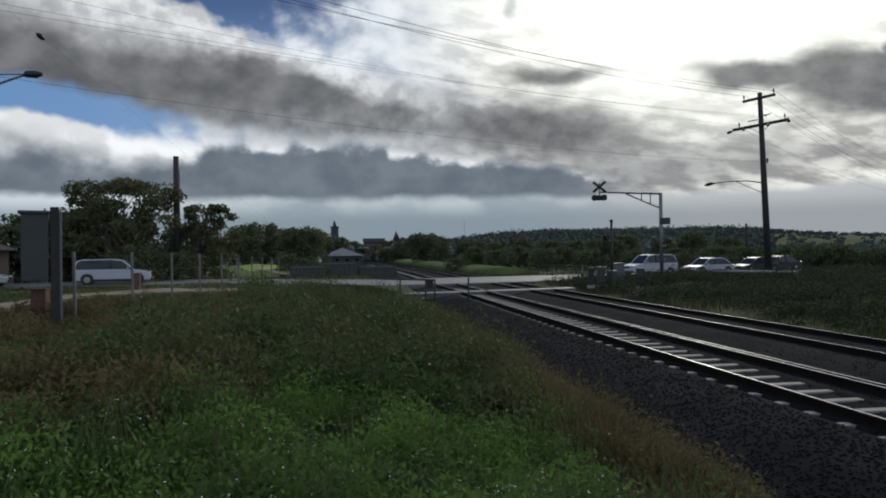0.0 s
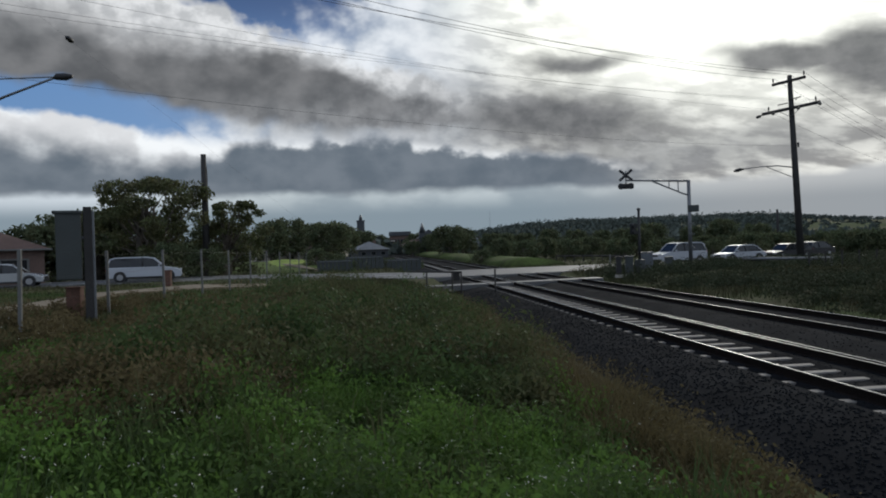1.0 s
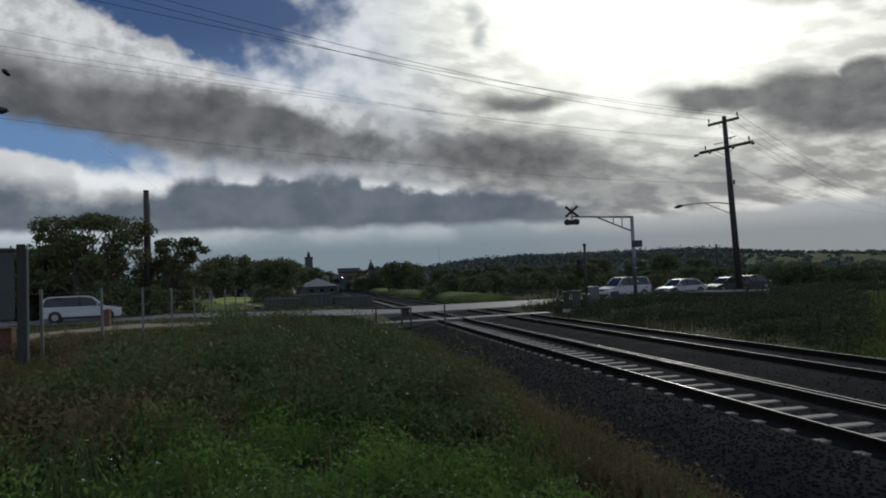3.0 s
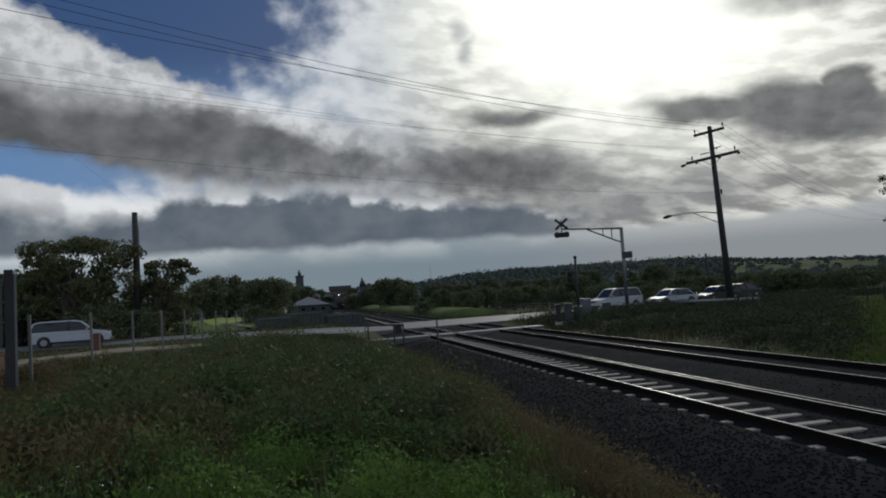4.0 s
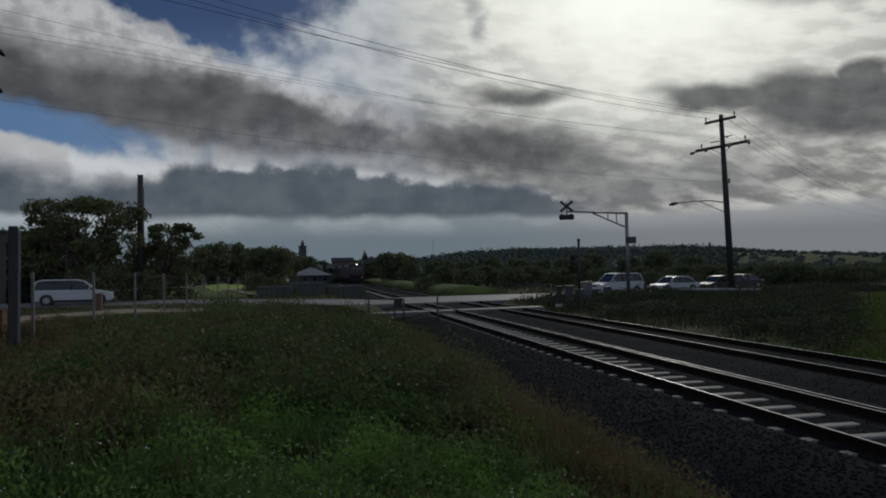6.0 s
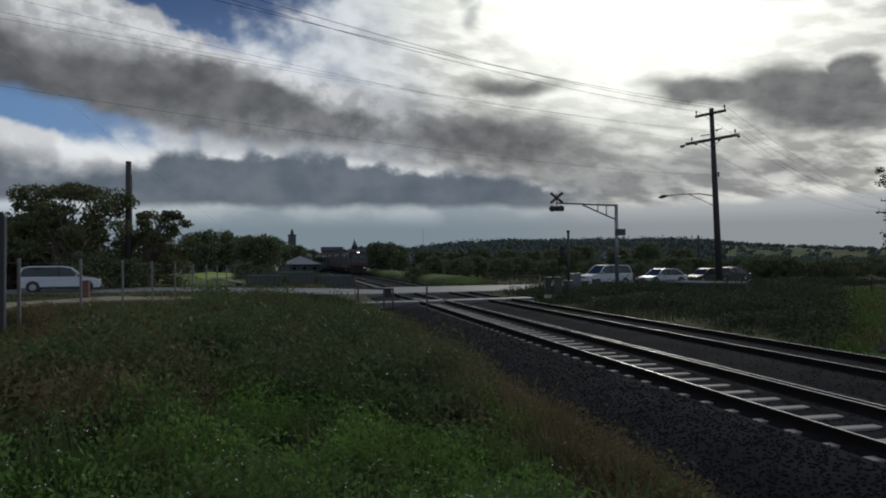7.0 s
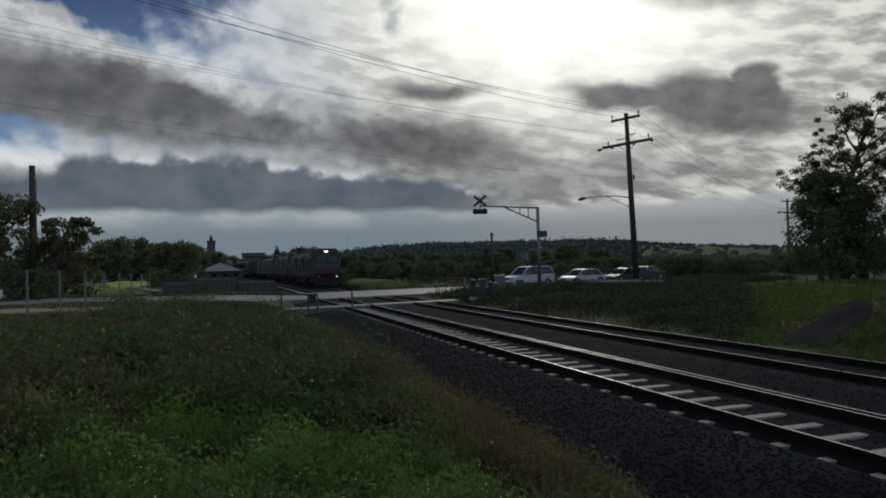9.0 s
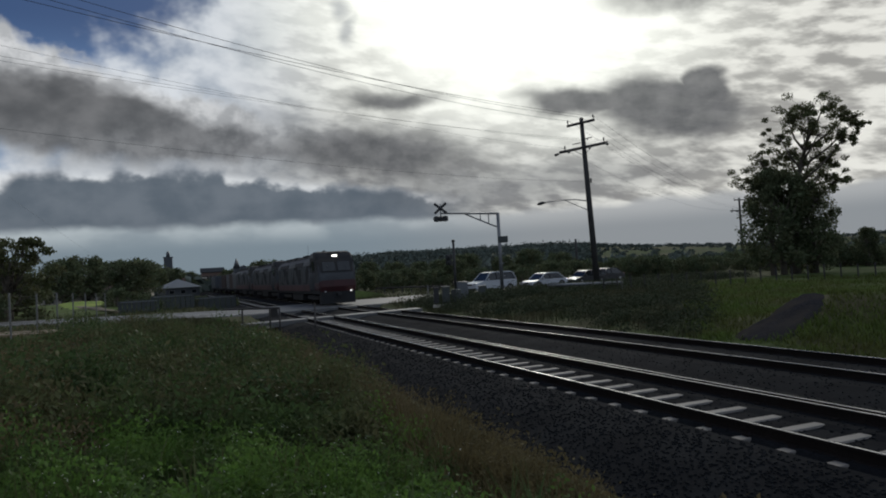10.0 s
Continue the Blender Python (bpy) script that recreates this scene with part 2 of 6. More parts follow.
M = {
    "earth": mat("grassy_earth", (0.055, 0.068, 0.026), 0.95, 0, 0.4, 0.5, 9, 0.6, (0.065, 0.06, 0.035), spec=0.05),
    "grass": mat("green_grass", (0.110, 0.200, 0.042), 0.7, 0, 0.25, 1.1, 4, 0, (0.062, 0.095, 0.034), spec=0.15, scatter=0.16, through_light=0.4),
    "rough": mat("rough_olive_grass", (0.055, 0.066, 0.032), 0.9, 0, 0.3, 0.25, 6, 0, (0.075, 0.070, 0.040), spec=0.05, scatter=0.2, through_light=0.1),
    "weed": mat("dry_weeds", (0.104, 0.102, 0.052), 0.8, 0, 0.3, 0.7, 2.2, 0, (0.062, 0.100, 0.036), spec=0.1, scatter=0.18, through_light=0.3),
    "shrubby": mat("dark_green_weeds", (0.050, 0.085, 0.030), 0.6, 0, 0.3, 0.8, 4, 0, (0.07, 0.095, 0.035), spec=0.25, scatter=0.4, through_light=0.35),
    "scrub": mat("dark_scrub", (0.042, 0.055, 0.032), 0.8, 0, 0.3, 0.5, 4, 0, (0.055, 0.06, 0.035), spec=0.1, scatter=0.2, through_light=0.15),
    # near-white colour stands in for dew highlights on the grass
    "seed": mat("seed_heads", (0.62, 0.60, 0.52), 0.5, 0, 0.2, 2, 20, 0, spec=0.2, scatter=0.3),
    "ballast": mat("ballast_bed", (0.016, 0.0175, 0.020), 0.95, 0, 0.3, 1.2, 22, 0.5, (0.012, 0.013, 0.015), spec=0.02),
    "stone": mat("ballast_stone", (0.018, 0.020, 0.0225), 0.95, 0, 0.25, 2, 30, 0.2, spec=0.03, scatter=0.15),
    "rail_side": mat("rusty_rail", (0.020, 0.017, 0.016), 0.95, 0.0, 0.3, 2, 30, 0.3, spec=0.02),
    "weed_brown": mat("withered_weeds", (0.125, 0.100, 0.056), 0.8, 0, 0.35, 0.5, 3, 0, (0.12, 0.10, 0.05), spec=0.1, scatter=0.2, through_light=0.3),
    "rail_head": mat("polished_rail_head", (0.75, 0.75, 0.74), 0.24, 1.0, 0.1, 1, 20, 0.02),
    "sleeper": mat("weathered_concrete", (0.24, 0.225, 0.205), 0.75, 0, 0.25, 1.5, 25, 0.3, (0.15, 0.14, 0.13)),
    "asphalt": mat("worn_asphalt", (0.085, 0.087, 0.09), 0.6, 0, 0.2, 0.4, 30, 0.2, (0.11, 0.11, 0.11)),
    "paint": mat("road_paint", (0.62, 0.62, 0.60), 0.6, 0, 0.15, 1, 20, 0.1),
    "concrete": mat("pale_concrete", (0.36, 0.34, 0.30), 0.8, 0, 0.15, 0.6, 20, 0.2),
    "path": mat("gravel_path", (0.18, 0.145, 0.10), 0.95, 0, 0.2, 0.6, 25, 0.3),
    "timber": mat("weathered_timber", (0.034, 0.032, 0.032), 0.85, 0, 0.3, 2, 25, 0.4),
    "post": mat("galvanised_post", (0.15, 0.15, 0.145), 0.6, 0.3, 0.2, 3, 30, 0.1),
    "steel": mat("galvanised_steel", (0.17, 0.178, 0.19), 0.5, 0.6, 0.15, 2, 30, 0.05),
    "dark": mat("black_metal", (0.022, 0.022, 0.024), 0.55, 0.1, 0.2, 3, 30, 0.05),
    "cabinet": mat("grey_cabinet", (0.05, 0.058, 0.058), 0.6, 0.1, 0.2, 2, 30, 0.05),
    "silver_box": mat("aluminium_case", (0.13, 0.14, 0.155), 0.5, 0.4, 0.15, 2, 30, 0.05),
    "wire": mat("overhead_wire", (0.035, 0.035, 0.037), 0.6, 0.2, 0.1, 2, 20, 0),
    "bark": mat("eucalypt_bark", (0.13, 0.11, 0.09), 0.85, 0, 0.3, 1.5, 15, 0.4, (0.07, 0.06, 0.05)),
    "leaf": mat("eucalypt_leaves", (0.088, 0.105, 0.046), 0.6, 0, 0.3, 0.8, 6, 0, (0.100, 0.098, 0.046), spec=0.2, scatter=0.4, through_light=0.35),
    "leaf_dark": mat("dark_foliage", (0.086, 0.110, 0.060), 0.75, 0, 0.3, 0.5, 5, 0, (0.105, 0.112, 0.06), spec=0.12, scatter=0.4, through_light=0.3),
    # bluer than the near foliage: distant haze put into the leaf colour
    "leaf_far": mat("haze_tinted_foliage", (0.085, 0.105, 0.095), 0.9, 0, 0.3, 0.02, 0.3, 0, (0.10, 0.115, 0.10), spec=0.05, scatter=0.18),
    "meadow": mat("mown_grass", (0.050, 0.072, 0.024), 0.95, 0, 0.3, 0.15, 4, 0.3, (0.040, 0.058, 0.022), spec=0.03),
    "verge": mat("verge_grass", (0.10, 0.135, 0.045), 0.95, 0, 0.3, 0.3, 5, 0.4, (0.07, 0.085, 0.035), spec=0.05),
    "pasture": mat("pasture_grass", (0.082, 0.122, 0.030), 0.85, 0, 0.3, 0.3, 4, 0, (0.085, 0.095, 0.032), spec=0.08, scatter=0.2, through_light=0.25),
    # raised grass colour stands in for sun falling on the lawn
    "lawn": mat("sun_painted_lawn", (0.27, 0.31, 0.08), 0.9, 0, 0.25, 0.15, 4, 0.3, (0.17, 0.24, 0.05), spec=0.1),
    "ditch": mat("ditch_lamp", (1.0, 0.96, 0.9), 0.3, 0, 0.02, 5, 30, 0, glow=1.2),
    "brick": mat("red_brick_wall", (0.13, 0.085, 0.07), 0.85, 0, 0.25, 1, 12, 0.3),
    "render": mat("cream_render", (0.42, 0.38, 0.33), 0.85, 0, 0.15, 0.5, 12, 0.2),
    "rooftile": mat("brown_roof_tiles", (0.12, 0.075, 0.06), 0.8, 0, 0.25, 1, 12, 0.4),
    "rooftin": mat("dark_sheet_roof", (0.06, 0.065, 0.075), 0.45, 0.3, 0.2, 0.4, 12, 0.1),
    "tin_pale": mat("pale_sheet_roof", (0.17, 0.18, 0.185), 0.5, 0.2, 0.15, 0.4, 12, 0.1),
    # brighter than the cream render: sunshine on the wall put into its colour
    "cream": mat("sun_tinted_cream_wall", (0.62, 0.57, 0.47), 0.8, 0, 0.12, 0.5, 12, 0.1),
    "glass": glass("dark_glass", (0.012, 0.014, 0.017)),
    "tyre": mat("tyre_rubber", (0.015, 0.015, 0.016), 0.8, 0, 0.2, 4, 40, 0.2),
    "rim": mat("alloy_rim", (0.35, 0.35, 0.36), 0.35, 0.8, 0.1, 4, 40, 0),
    "car_white": mat("white_car_paint", (0.42, 0.44, 0.48), 0.22, 0, 0.04, 1, 20, 0, spec=0.6),
    "car_silver": mat("silver_car_paint", (0.42, 0.43, 0.44), 0.25, 0.5, 0.05, 1, 20, 0),
    "car_dark": mat("dark_car_paint", (0.02, 0.022, 0.026), 0.5, 0.1, 0.1, 1, 20, 0, spec=0.6),
    "lamp_glass": mat("headlamp_lens", (0.55, 0.56, 0.58), 0.12, 0.2, 0.05, 5, 30, 0),
    "tail_red": mat("red_lens", (0.35, 0.02, 0.02), 0.2, 0, 0.1, 5, 30, 0),
    "loco_grey": mat("loco_silver_grey", (0.052, 0.058, 0.066), 0.5, 0.15, 0.2, 0.6, 14, 0.05, (0.04, 0.042, 0.048), spec=0.2),
    "loco_red": mat("loco_red", (0.055, 0.010, 0.013), 0.6, 0.0, 0.2, 0.8, 14, 0.05, (0.035, 0.009, 0.011)),
    "loco_dark": mat("loco_roof_grime", (0.026, 0.027, 0.03), 0.7, 0.0, 0.3, 0.8, 14, 0.1, (0.036, 0.034, 0.034), spec=0.15),
    "box_rust": mat("container_rust_brown", (0.06, 0.035, 0.03), 0.65, 0.1, 0.3, 0.8, 14, 0.1),
    "box_blue": mat("container_blue", (0.03, 0.04, 0.06), 0.6, 0.1, 0.25, 0.8, 14, 0.1),
    "box_pale": mat("container_grey", (0.11, 0.115, 0.12), 0.6, 0.1, 0.2, 0.8, 14, 0.1),
    "headlight": mat("lit_headlight", (1.0, 0.95, 0.85), 0.3, 0, 0.02, 5, 30, 0, glow=4.0),
    "stump": mat("red_brown_timber", (0.12, 0.06, 0.042), 0.85, 0, 0.25, 3, 25, 0.3),
    "dirt": mat("dark_gravel", (0.032, 0.031, 0.034), 0.95, 0, 0.4, 1.0, 14, 0.9, (0.045, 0.041, 0.038), spec=0.0),
}


# ---- mesh helpers ----
def box(bm, c, s, bevel=0.0, m=None):
    """A box of size s about c, its edges bevelled."""
    g = bmesh.ops.create_cube(bm, size=1.0)
    bmesh.ops.scale(bm, vec=s, verts=g["verts"])
    if bevel:
        edges = list({e for v in g["verts"] for e in v.link_edges})
        r = bmesh.ops.bevel(bm, geom=edges, offset=bevel, segments=2, affect="EDGES", profile=0.6)
        vs = list({v for f in r["faces"] for v in f.verts} | {v for v in g["verts"] if v.is_valid})
    else:
        vs = g["verts"]
    bmesh.ops.translate(bm, vec=c, verts=vs)
    if m:
        bmesh.ops.transform(bm, matrix=m, verts=vs)
    return bm


def tube(bm, pts, radii, n=8):
    """A closed tapered tube along points."""
    pts = [Vector(p) for p in pts]
    rings = []
    for i, p in enumerate(pts):
        d = (pts[min(i + 1, len(pts) - 1)] - pts[max(i - 1, 0)]).normalized()
        a = d.orthogonal().normalized() if not rings else (ref - d * ref.dot(d)).normalized()
        ref = a
        b = d.cross(a)
        r = radii[i] if isinstance(radii, (list, tuple)) else radii
        rings.append([bm.verts.new(p + (a * math.cos(k * math.tau / n) + b * math.sin(k * math.tau / n)) * r) for k in range(n)])
    for q, w in zip(rings, rings[1:]):
        for k in range(n):
            f = bm.faces.new((q[k], q[(k + 1) % n], w[(k + 1) % n], w[k]))
            f.smooth = True
    bm.faces.new(rings[0][::-1]), bm.faces.new(rings[-1])
    return bm


def prism(bm, profile, lo, hi, axis="x"):
    """Extrude a closed profile of (a, b) pairs from lo to hi along an axis; a, b are the two other axes in order."""
    def at(t, a, b):
        return {"x": (t, a, b), "y": (a, t, b), "z": (a, b, t)}[axis]
    q = [bm.verts.new(at(lo, a, b)) for a, b in profile]
    w = [bm.verts.new(at(hi, a, b)) for a, b in profile]
    n = len(q)
    for i in range(n):
        bm.faces.new((q[i], q[(i + 1) % n], w[(i + 1) % n], w[i]))
    bm.faces.new(q[::-1]), bm.faces.new(w)
    return bm


def part(name, bm, material, parent=None, label="", smooth=False):
    """Link a bmesh as one mesh object under a thing or part."""
    bmesh.ops.recalc_face_normals(bm, faces=bm.faces)
    me = bpy.data.meshes.new(name)
    bm.to_mesh(me)
    bm.free()
    me.materials.append(M[material])
    if smooth:
        me.shade_smooth()
    ob = new(name, me)
    ob.parent = parent
    if label:
        ob["label"] = label
    return ob


def thing(name, label, category, group="", kind="", m=None):
    ob = tagged(new(name), label, category, group, kind)
    ob.empty_display_size = 0.3
    if m:
        ob.matrix_basis = m
    return ob


def raw_mesh(name, verts, faces, material):
    """A mesh from numpy arrays; faces all have the same number of corners."""
    verts, faces = np.asarray(verts, np.float32), np.asarray(faces, np.int32)
    me = bpy.data.meshes.new(name)
    me.vertices.add(len(verts))
    me.vertices.foreach_set("co", verts.ravel())
    k = faces.shape[1]
    me.loops.add(faces.size)
    me.loops.foreach_set("vertex_index", faces.ravel())
    me.polygons.add(len(faces))
    me.polygons.foreach_set("loop_start", np.arange(0, faces.size, k, dtype=np.int32))
    me.update(calc_edges=True)
    me.validate()
    me.materials.append(M[material])
    return me


# ---- the lie of the land ----
ROAD_DIR = Vector((0.972, 0.233))
ROAD_OFF, ROAD_SLOPE = 53.4, 0.24


def road_mid(x):
    return ROAD_OFF + ROAD_SLOPE * x


def road_height(x):
    t = min(1, max(0, (x + 14) / 20))
    return 0.42 * (1 - t * t * (3 - 2 * t))


def lerp_table(x, table):
    return float(np.interp(x, [a for a, _ in table], [b for _, b in table]))


PROFILE = [(-60, 0.9), (-20, 1.1), (-9, 1.15), (-5, 1.12), (-3, 0.86), (0, 0.62), (1.5, 0.34), (3.0, -0.15), (4.0, -0.48), (5.0, -0.55),
           (14.2, -0.55), (15.5, -0.45), (19, -0.15), (26, 0.05), (60, -0.1)]
HILLS = [(-180, 0.6), (-40, 0.5), (-20, 0.5), (0, 0.6), (5, 0.75), (9, 1.05), (13, 1.5), (17, 1.65), (21, 1.65), (25, 1.55), (31, 1.42), (36, 1.05), (42, 0.85), (47, 0.6), (51, 0.75), (56, 0.85), (70, 0.6), (180, 0.6)]


def lumpy(x, y):
    """Mounds and hollows in the growth on the bank, about -1 to 1."""
    p = Vector((x, y, 0))
    return 0.65 * noise.noise(p * 0.75 + Vector((0, 0, 3.3))) + 0.45 * noise.noise(p * 1.9 + Vector((0, 0, 8.1)))


def land(x, y):
    z = lerp_table(x, PROFILE)
    d = math.hypot(x, y)
    if x < 5:
        z = z * (1 - 0.95 * min(1, max(0, (y - 22) / 34)) ** 1.2) if z > 0 else z
    off = abs(y - road_mid(x)) * ROAD_DIR.x
    k = min(1, max(0, (13 - off) / 6))
    z = z * (1 - k) + (road_height(x) - 0.06) * k
    if 4.6 < x < 14.6 and k > 0:
        z = min(z, -0.4)
    z += 0.10 * noise.noise(Vector((x * 0.35, y * 0.35, 0))) * (1 - k) * (0 if 4.5 < x < 14.5 else 1)
    if -5 < x < 3.6 and 1.5 < y < 40:
        z += 0.26 * lumpy(x, y) * min(1, (3.6 - x) / 1.2) * min(1, (x + 5) / 2) * min(1, (y - 1.5) / 1.5) * min(1, (40 - y) / 10)
    az = math.degrees(math.atan2(x, y))
    if 42 < az < 75 and 20 < d < 32:
        t = min(1, max(0, (az - 43.8) / 6.5))
        z += 0.85 * t * t * (3 - 2 * t) * math.exp(-((d - 25.4) / 2.9) ** 2) * min(1, max(0, (x - 14.8) / 1.2))
    f = min(1, max(0, (d - 170) / 750))
    f = f * f * (3 - 2 * f)
    z += f * max(0, min(d, 1100) * math.tan(radians(lerp_table(math.degrees(math.atan2(x, y)), HILLS))) + 6 * noise.noise(Vector((x * 0.004, y * 0.004, 2))))
    if f > 0:
        z += f * 2
    return z


# ---- ground ----
def spread(lo, hi, near, far, n):
    """Cut marks that lie close together from near to far and widen outside."""
    mid = np.linspace(near, far, n)
    k = np.geomspace(1, 1 + hi - far, 46)[1:] - 1
    j = np.geomspace(1, 1 + near - lo, 40)[1:] - 1
    return np.concatenate([(near - j)[::-1], mid, far + k])


def build_ground():
    xs, ys = spread(-2600, 2600, -16, 34, 120), spread(-500, 3600, -4, 66, 110)
    verts = [(x, y, land(x, y)) for y in ys for x in xs]
    nx = len(xs)
    faces = [(j * nx + i, j * nx + i + 1, (j + 1) * nx + i + 1, (j + 1) * nx + i) for j in range(len(ys) - 1) for i in range(nx - 1)]
    me = raw_mesh("ground", verts, faces, "earth")
    me.shade_smooth()
    tagged(new("ground", me), "rough grassy earth bank falling to the rail line and rising to far hills", "ground", kind="structure")


build_ground()


def strip(name, label, material, edges, lift, thick, category):
    """A slab between two edge lines ((x, y) lists of equal length) that follows the land or the road."""
    bm = bmesh.new()
    rows = []
    for a, b in edges:
        row = []
        for t in (0, 0.33, 0.67, 1):
            x, y = a[0] + (b[0] - a[0]) * t, a[1] + (b[1] - a[1]) * t
            row.append((x, y, lift(x, y)))
        rows.append(row)
    top = [[bm.verts.new(p) for p in r] for r in rows]
    bot = [[bm.verts.new((p[0], p[1], p[2] - thick)) for p in r] for r in rows]
    for g, flip in ((top, False), (bot, True)):
        for r, s in zip(g, g[1:]):
            for i in range(3):
                bm.faces.new((r[i], r[i + 1], s[i + 1], s[i]))
    for r, s, p, q in zip(top, top[1:], bot, bot[1:]):
        bm.faces.new((r[0], s[0], q[0], p[0])), bm.faces.new((r[3], s[3], q[3], p[3]))
    bm.faces.new([*top[0], *bot[0][::-1]]), bm.faces.new([*top[-1], *bot[-1][::-1]])
    return tagged(part(name, bm, material), label, category, kind="structure")


def build_road():
    n = Vector((-ROAD_DIR.y, ROAD_DIR.x))
    for name, near, far, mt, up, label in (
            ("road", -5.0, 6.0, "asphalt", 0.0, "two-lane asphalt road sloping down to the level crossing"),
            ("footpath", -10.0, -8.7, "concrete", 0.0, "pale concrete footpath beside the road")):
        edges = []
        for x in (np.arange(-90, 58, 4.0) if name == "road" else np.arange(-60, 4, 4.0)):
            c = Vector((x, road_mid(x)))
            wide = -2.8 * min(1, max(0, (-x - 3) / 9)) if name == "road" else 0
            edges.append((tuple(c + n * (near + wide)), tuple(c + n * far)))
        strip(name, label, mt, edges, lambda x, y: road_height(x) + up, 0.3, name)
    for k, (off, wide, lo, hi) in enumerate(((-4.6, 0.12, -60, 3), (5.6, 0.12, -60, 3), (0.35, 0.13, -60, 3))):
        edges = [(tuple(Vector((x, road_mid(x))) + n * off), tuple(Vector((x, road_mid(x))) + n * (off + wide))) for x in np.arange(lo, hi + 1, 3.0)]
        strip("road_line", "worn white painted road line", "paint", edges, lambda x, y: road_height(x) + 0.006, 0.004, "road marking")


build_road()


# ---- railway ----
NEAR, FAR = 6.82, 11.12


def bend(y):
    """The line eases into a curve beyond the road."""
    s = max(0.0, y - 54)
    return -0.025 * (s - 35 * (1 - math.exp(-s / 35)))


def rise(y):
    """The line climbs gently beyond the road."""
    return 0.0029 * max(0.0, y - 62)


RAIL = [(-0.063, -0.16), (0.063, -0.16), (0.063, -0.148), (0.012, -0.135), (0.012, -0.045), (0.036, -0.038), (0.036, -0.004), (-0.036, -0.004),
        (-0.036, -0.038), (-0.012, -0.045), (-0.012, -0.135), (-0.063, -0.148)]


def sweep(bm, profile, x0, ys):
    rings = [[bm.verts.new((x0 + bend(y) + a, y, b + rise(y))) for a, b in profile] for y in ys]
    n = len(profile)
    for q, w in zip(rings, rings[1:]):
        for i in range(n):
            bm.faces.new((q[i], q[(i + 1) % n], w[(i + 1) % n], w[i]))
    bm.faces.new(rings[0]), bm.faces.new(rings[-1])
    return bm


def build_tracks():
    ys = [-30, -10, 0, 10, 20, 30, 40, 54] + list(range(60, 420, 12))
    # ballast bed under both tracks
    prof = [(4.3, -0.62), (5.5, -0.27), (6.15, -0.15), (6.50, -0.148), (6.55, -0.20), (6.66, -0.20), (6.70, -0.148), (6.95, -0.148), (7.02, -0.195), (7.86, -0.19), (8.0, -0.148), (8.75, -0.148), (9.3, -0.2), (9.8, -0.27),
            (10.2, -0.2), (10.5, -0.150), (11.3, -0.148), (11.4, -0.152), (12.2, -0.152), (12.35, -0.148), (13.2, -0.15), (13.7, -0.22), (14.9, -0.62)]
    bm = sweep(bmesh.new(), prof, 0, ys)
    tagged(part("ballast", bm, "ballast"), "dark crushed stone ballast bed under two tracks", "ballast", kind="structure")
    for x0, gauges, label in ((NEAR, (0, 1.54, 1.71), "dual gauge railway track with three rails on concrete sleepers"),
                              (FAR, (0, 1.57), "railway track with two polished rails on concrete sleepers")):
        track = tagged(new("railway_track"), label, "railway track", "tracks of the line", "structure")
        for g in gauges:
            rail = part("rail", sweep(bmesh.new(), RAIL, x0 + g, ys), "rail_side", track, "rusty steel rail with a polished head")
            head = [(-0.010, -0.004), (0.012, -0.004), (0.010, 0.0), (-0.008, 0.0)]
            part("rail_head", sweep(bmesh.new(), head, x0 + g, ys), "rail_head", rail, "polished running surface")
        # sleepers: one mesh, laid out one by one
        bm = bmesh.new()
        box(bm, (0.8, 0, -0.235), (2.7, 0.19, 0.15), 0.018)
        me_ob = part("sleeper", bm, "sleeper", track)
        me = me_ob.data
        clip_bm = bmesh.new()
        for g in gauges:
            for s in (-1, 1):
                box(clip_bm, (g + s * 0.095, 0, -0.145), (0.07, 0.10, 0.03), 0.008)
        clips = part("rail_clip", clip_bm, "rail_side", me_ob, "rusty rail clips").data
        y = -4.0 + (0.032 if x0 == NEAR else 0.45)
        first = True
        while y < 150:
            if not 45.5 < y < 66:
                if first:
                    ob, first = me_ob, False
                else:
                    ob = new("sleeper", me)
                    ob.parent = track
                ob.location = (x0 + bend(y) + random.uniform(-0.02, 0.02), y, rise(y) + random.uniform(-0.006, 0.006))
                ob.rotation_euler = (0, 0, random.uniform(-0.012, 0.012))
                if 4 < y < 30 and ob is not me_ob:
                    c = new("rail_clip", clips)
                    c.parent = ob
            y += 0.685
    # level crossing: road panels between and beside the rails
    cross = tagged(new("crossing_deck"), "worn asphalt and timber crossing panels between the rails", "level crossing", kind="structure")
    for lo, hi in ((3.2, NEAR - 0.06), (NEAR + 0.10, NEAR + 1.46), (NEAR + 1.78, FAR - 0.06), (FAR + 0.10, FAR + 1.50), (FAR + 1.64, 17.0)):
        mid = (lo + hi) / 2
        a, b = road_mid(mid) - 5.6, road_mid(mid) + 6.8
        bm = bmesh.new()
        prism(bm, [(lo, a + (lo - mid) * 0.24), (hi, a + (hi - mid) * 0.24), (hi, b + (hi - mid) * 0.24), (lo, b + (lo - mid) * 0.24)], -0.30, -0.012, "z")
        part("deck_panel", bm, "asphalt", cross)
        # footway panels just in front of the road
        hi = min(hi, 14.1)
        bm = bmesh.new()
        prism(bm, [(lo, 38.2 + 0.25 * (lo - 5)), (hi, 38.2 + 0.25 * (hi - 5)), (hi, 39.6 + 0.25 * (hi - 5)), (lo, 39.6 + 0.25 * (lo - 5))], -0.30, -0.010, "z")
        part("foot_panel", bm, "asphalt", cross, "grey footway panel")


build_tracks()


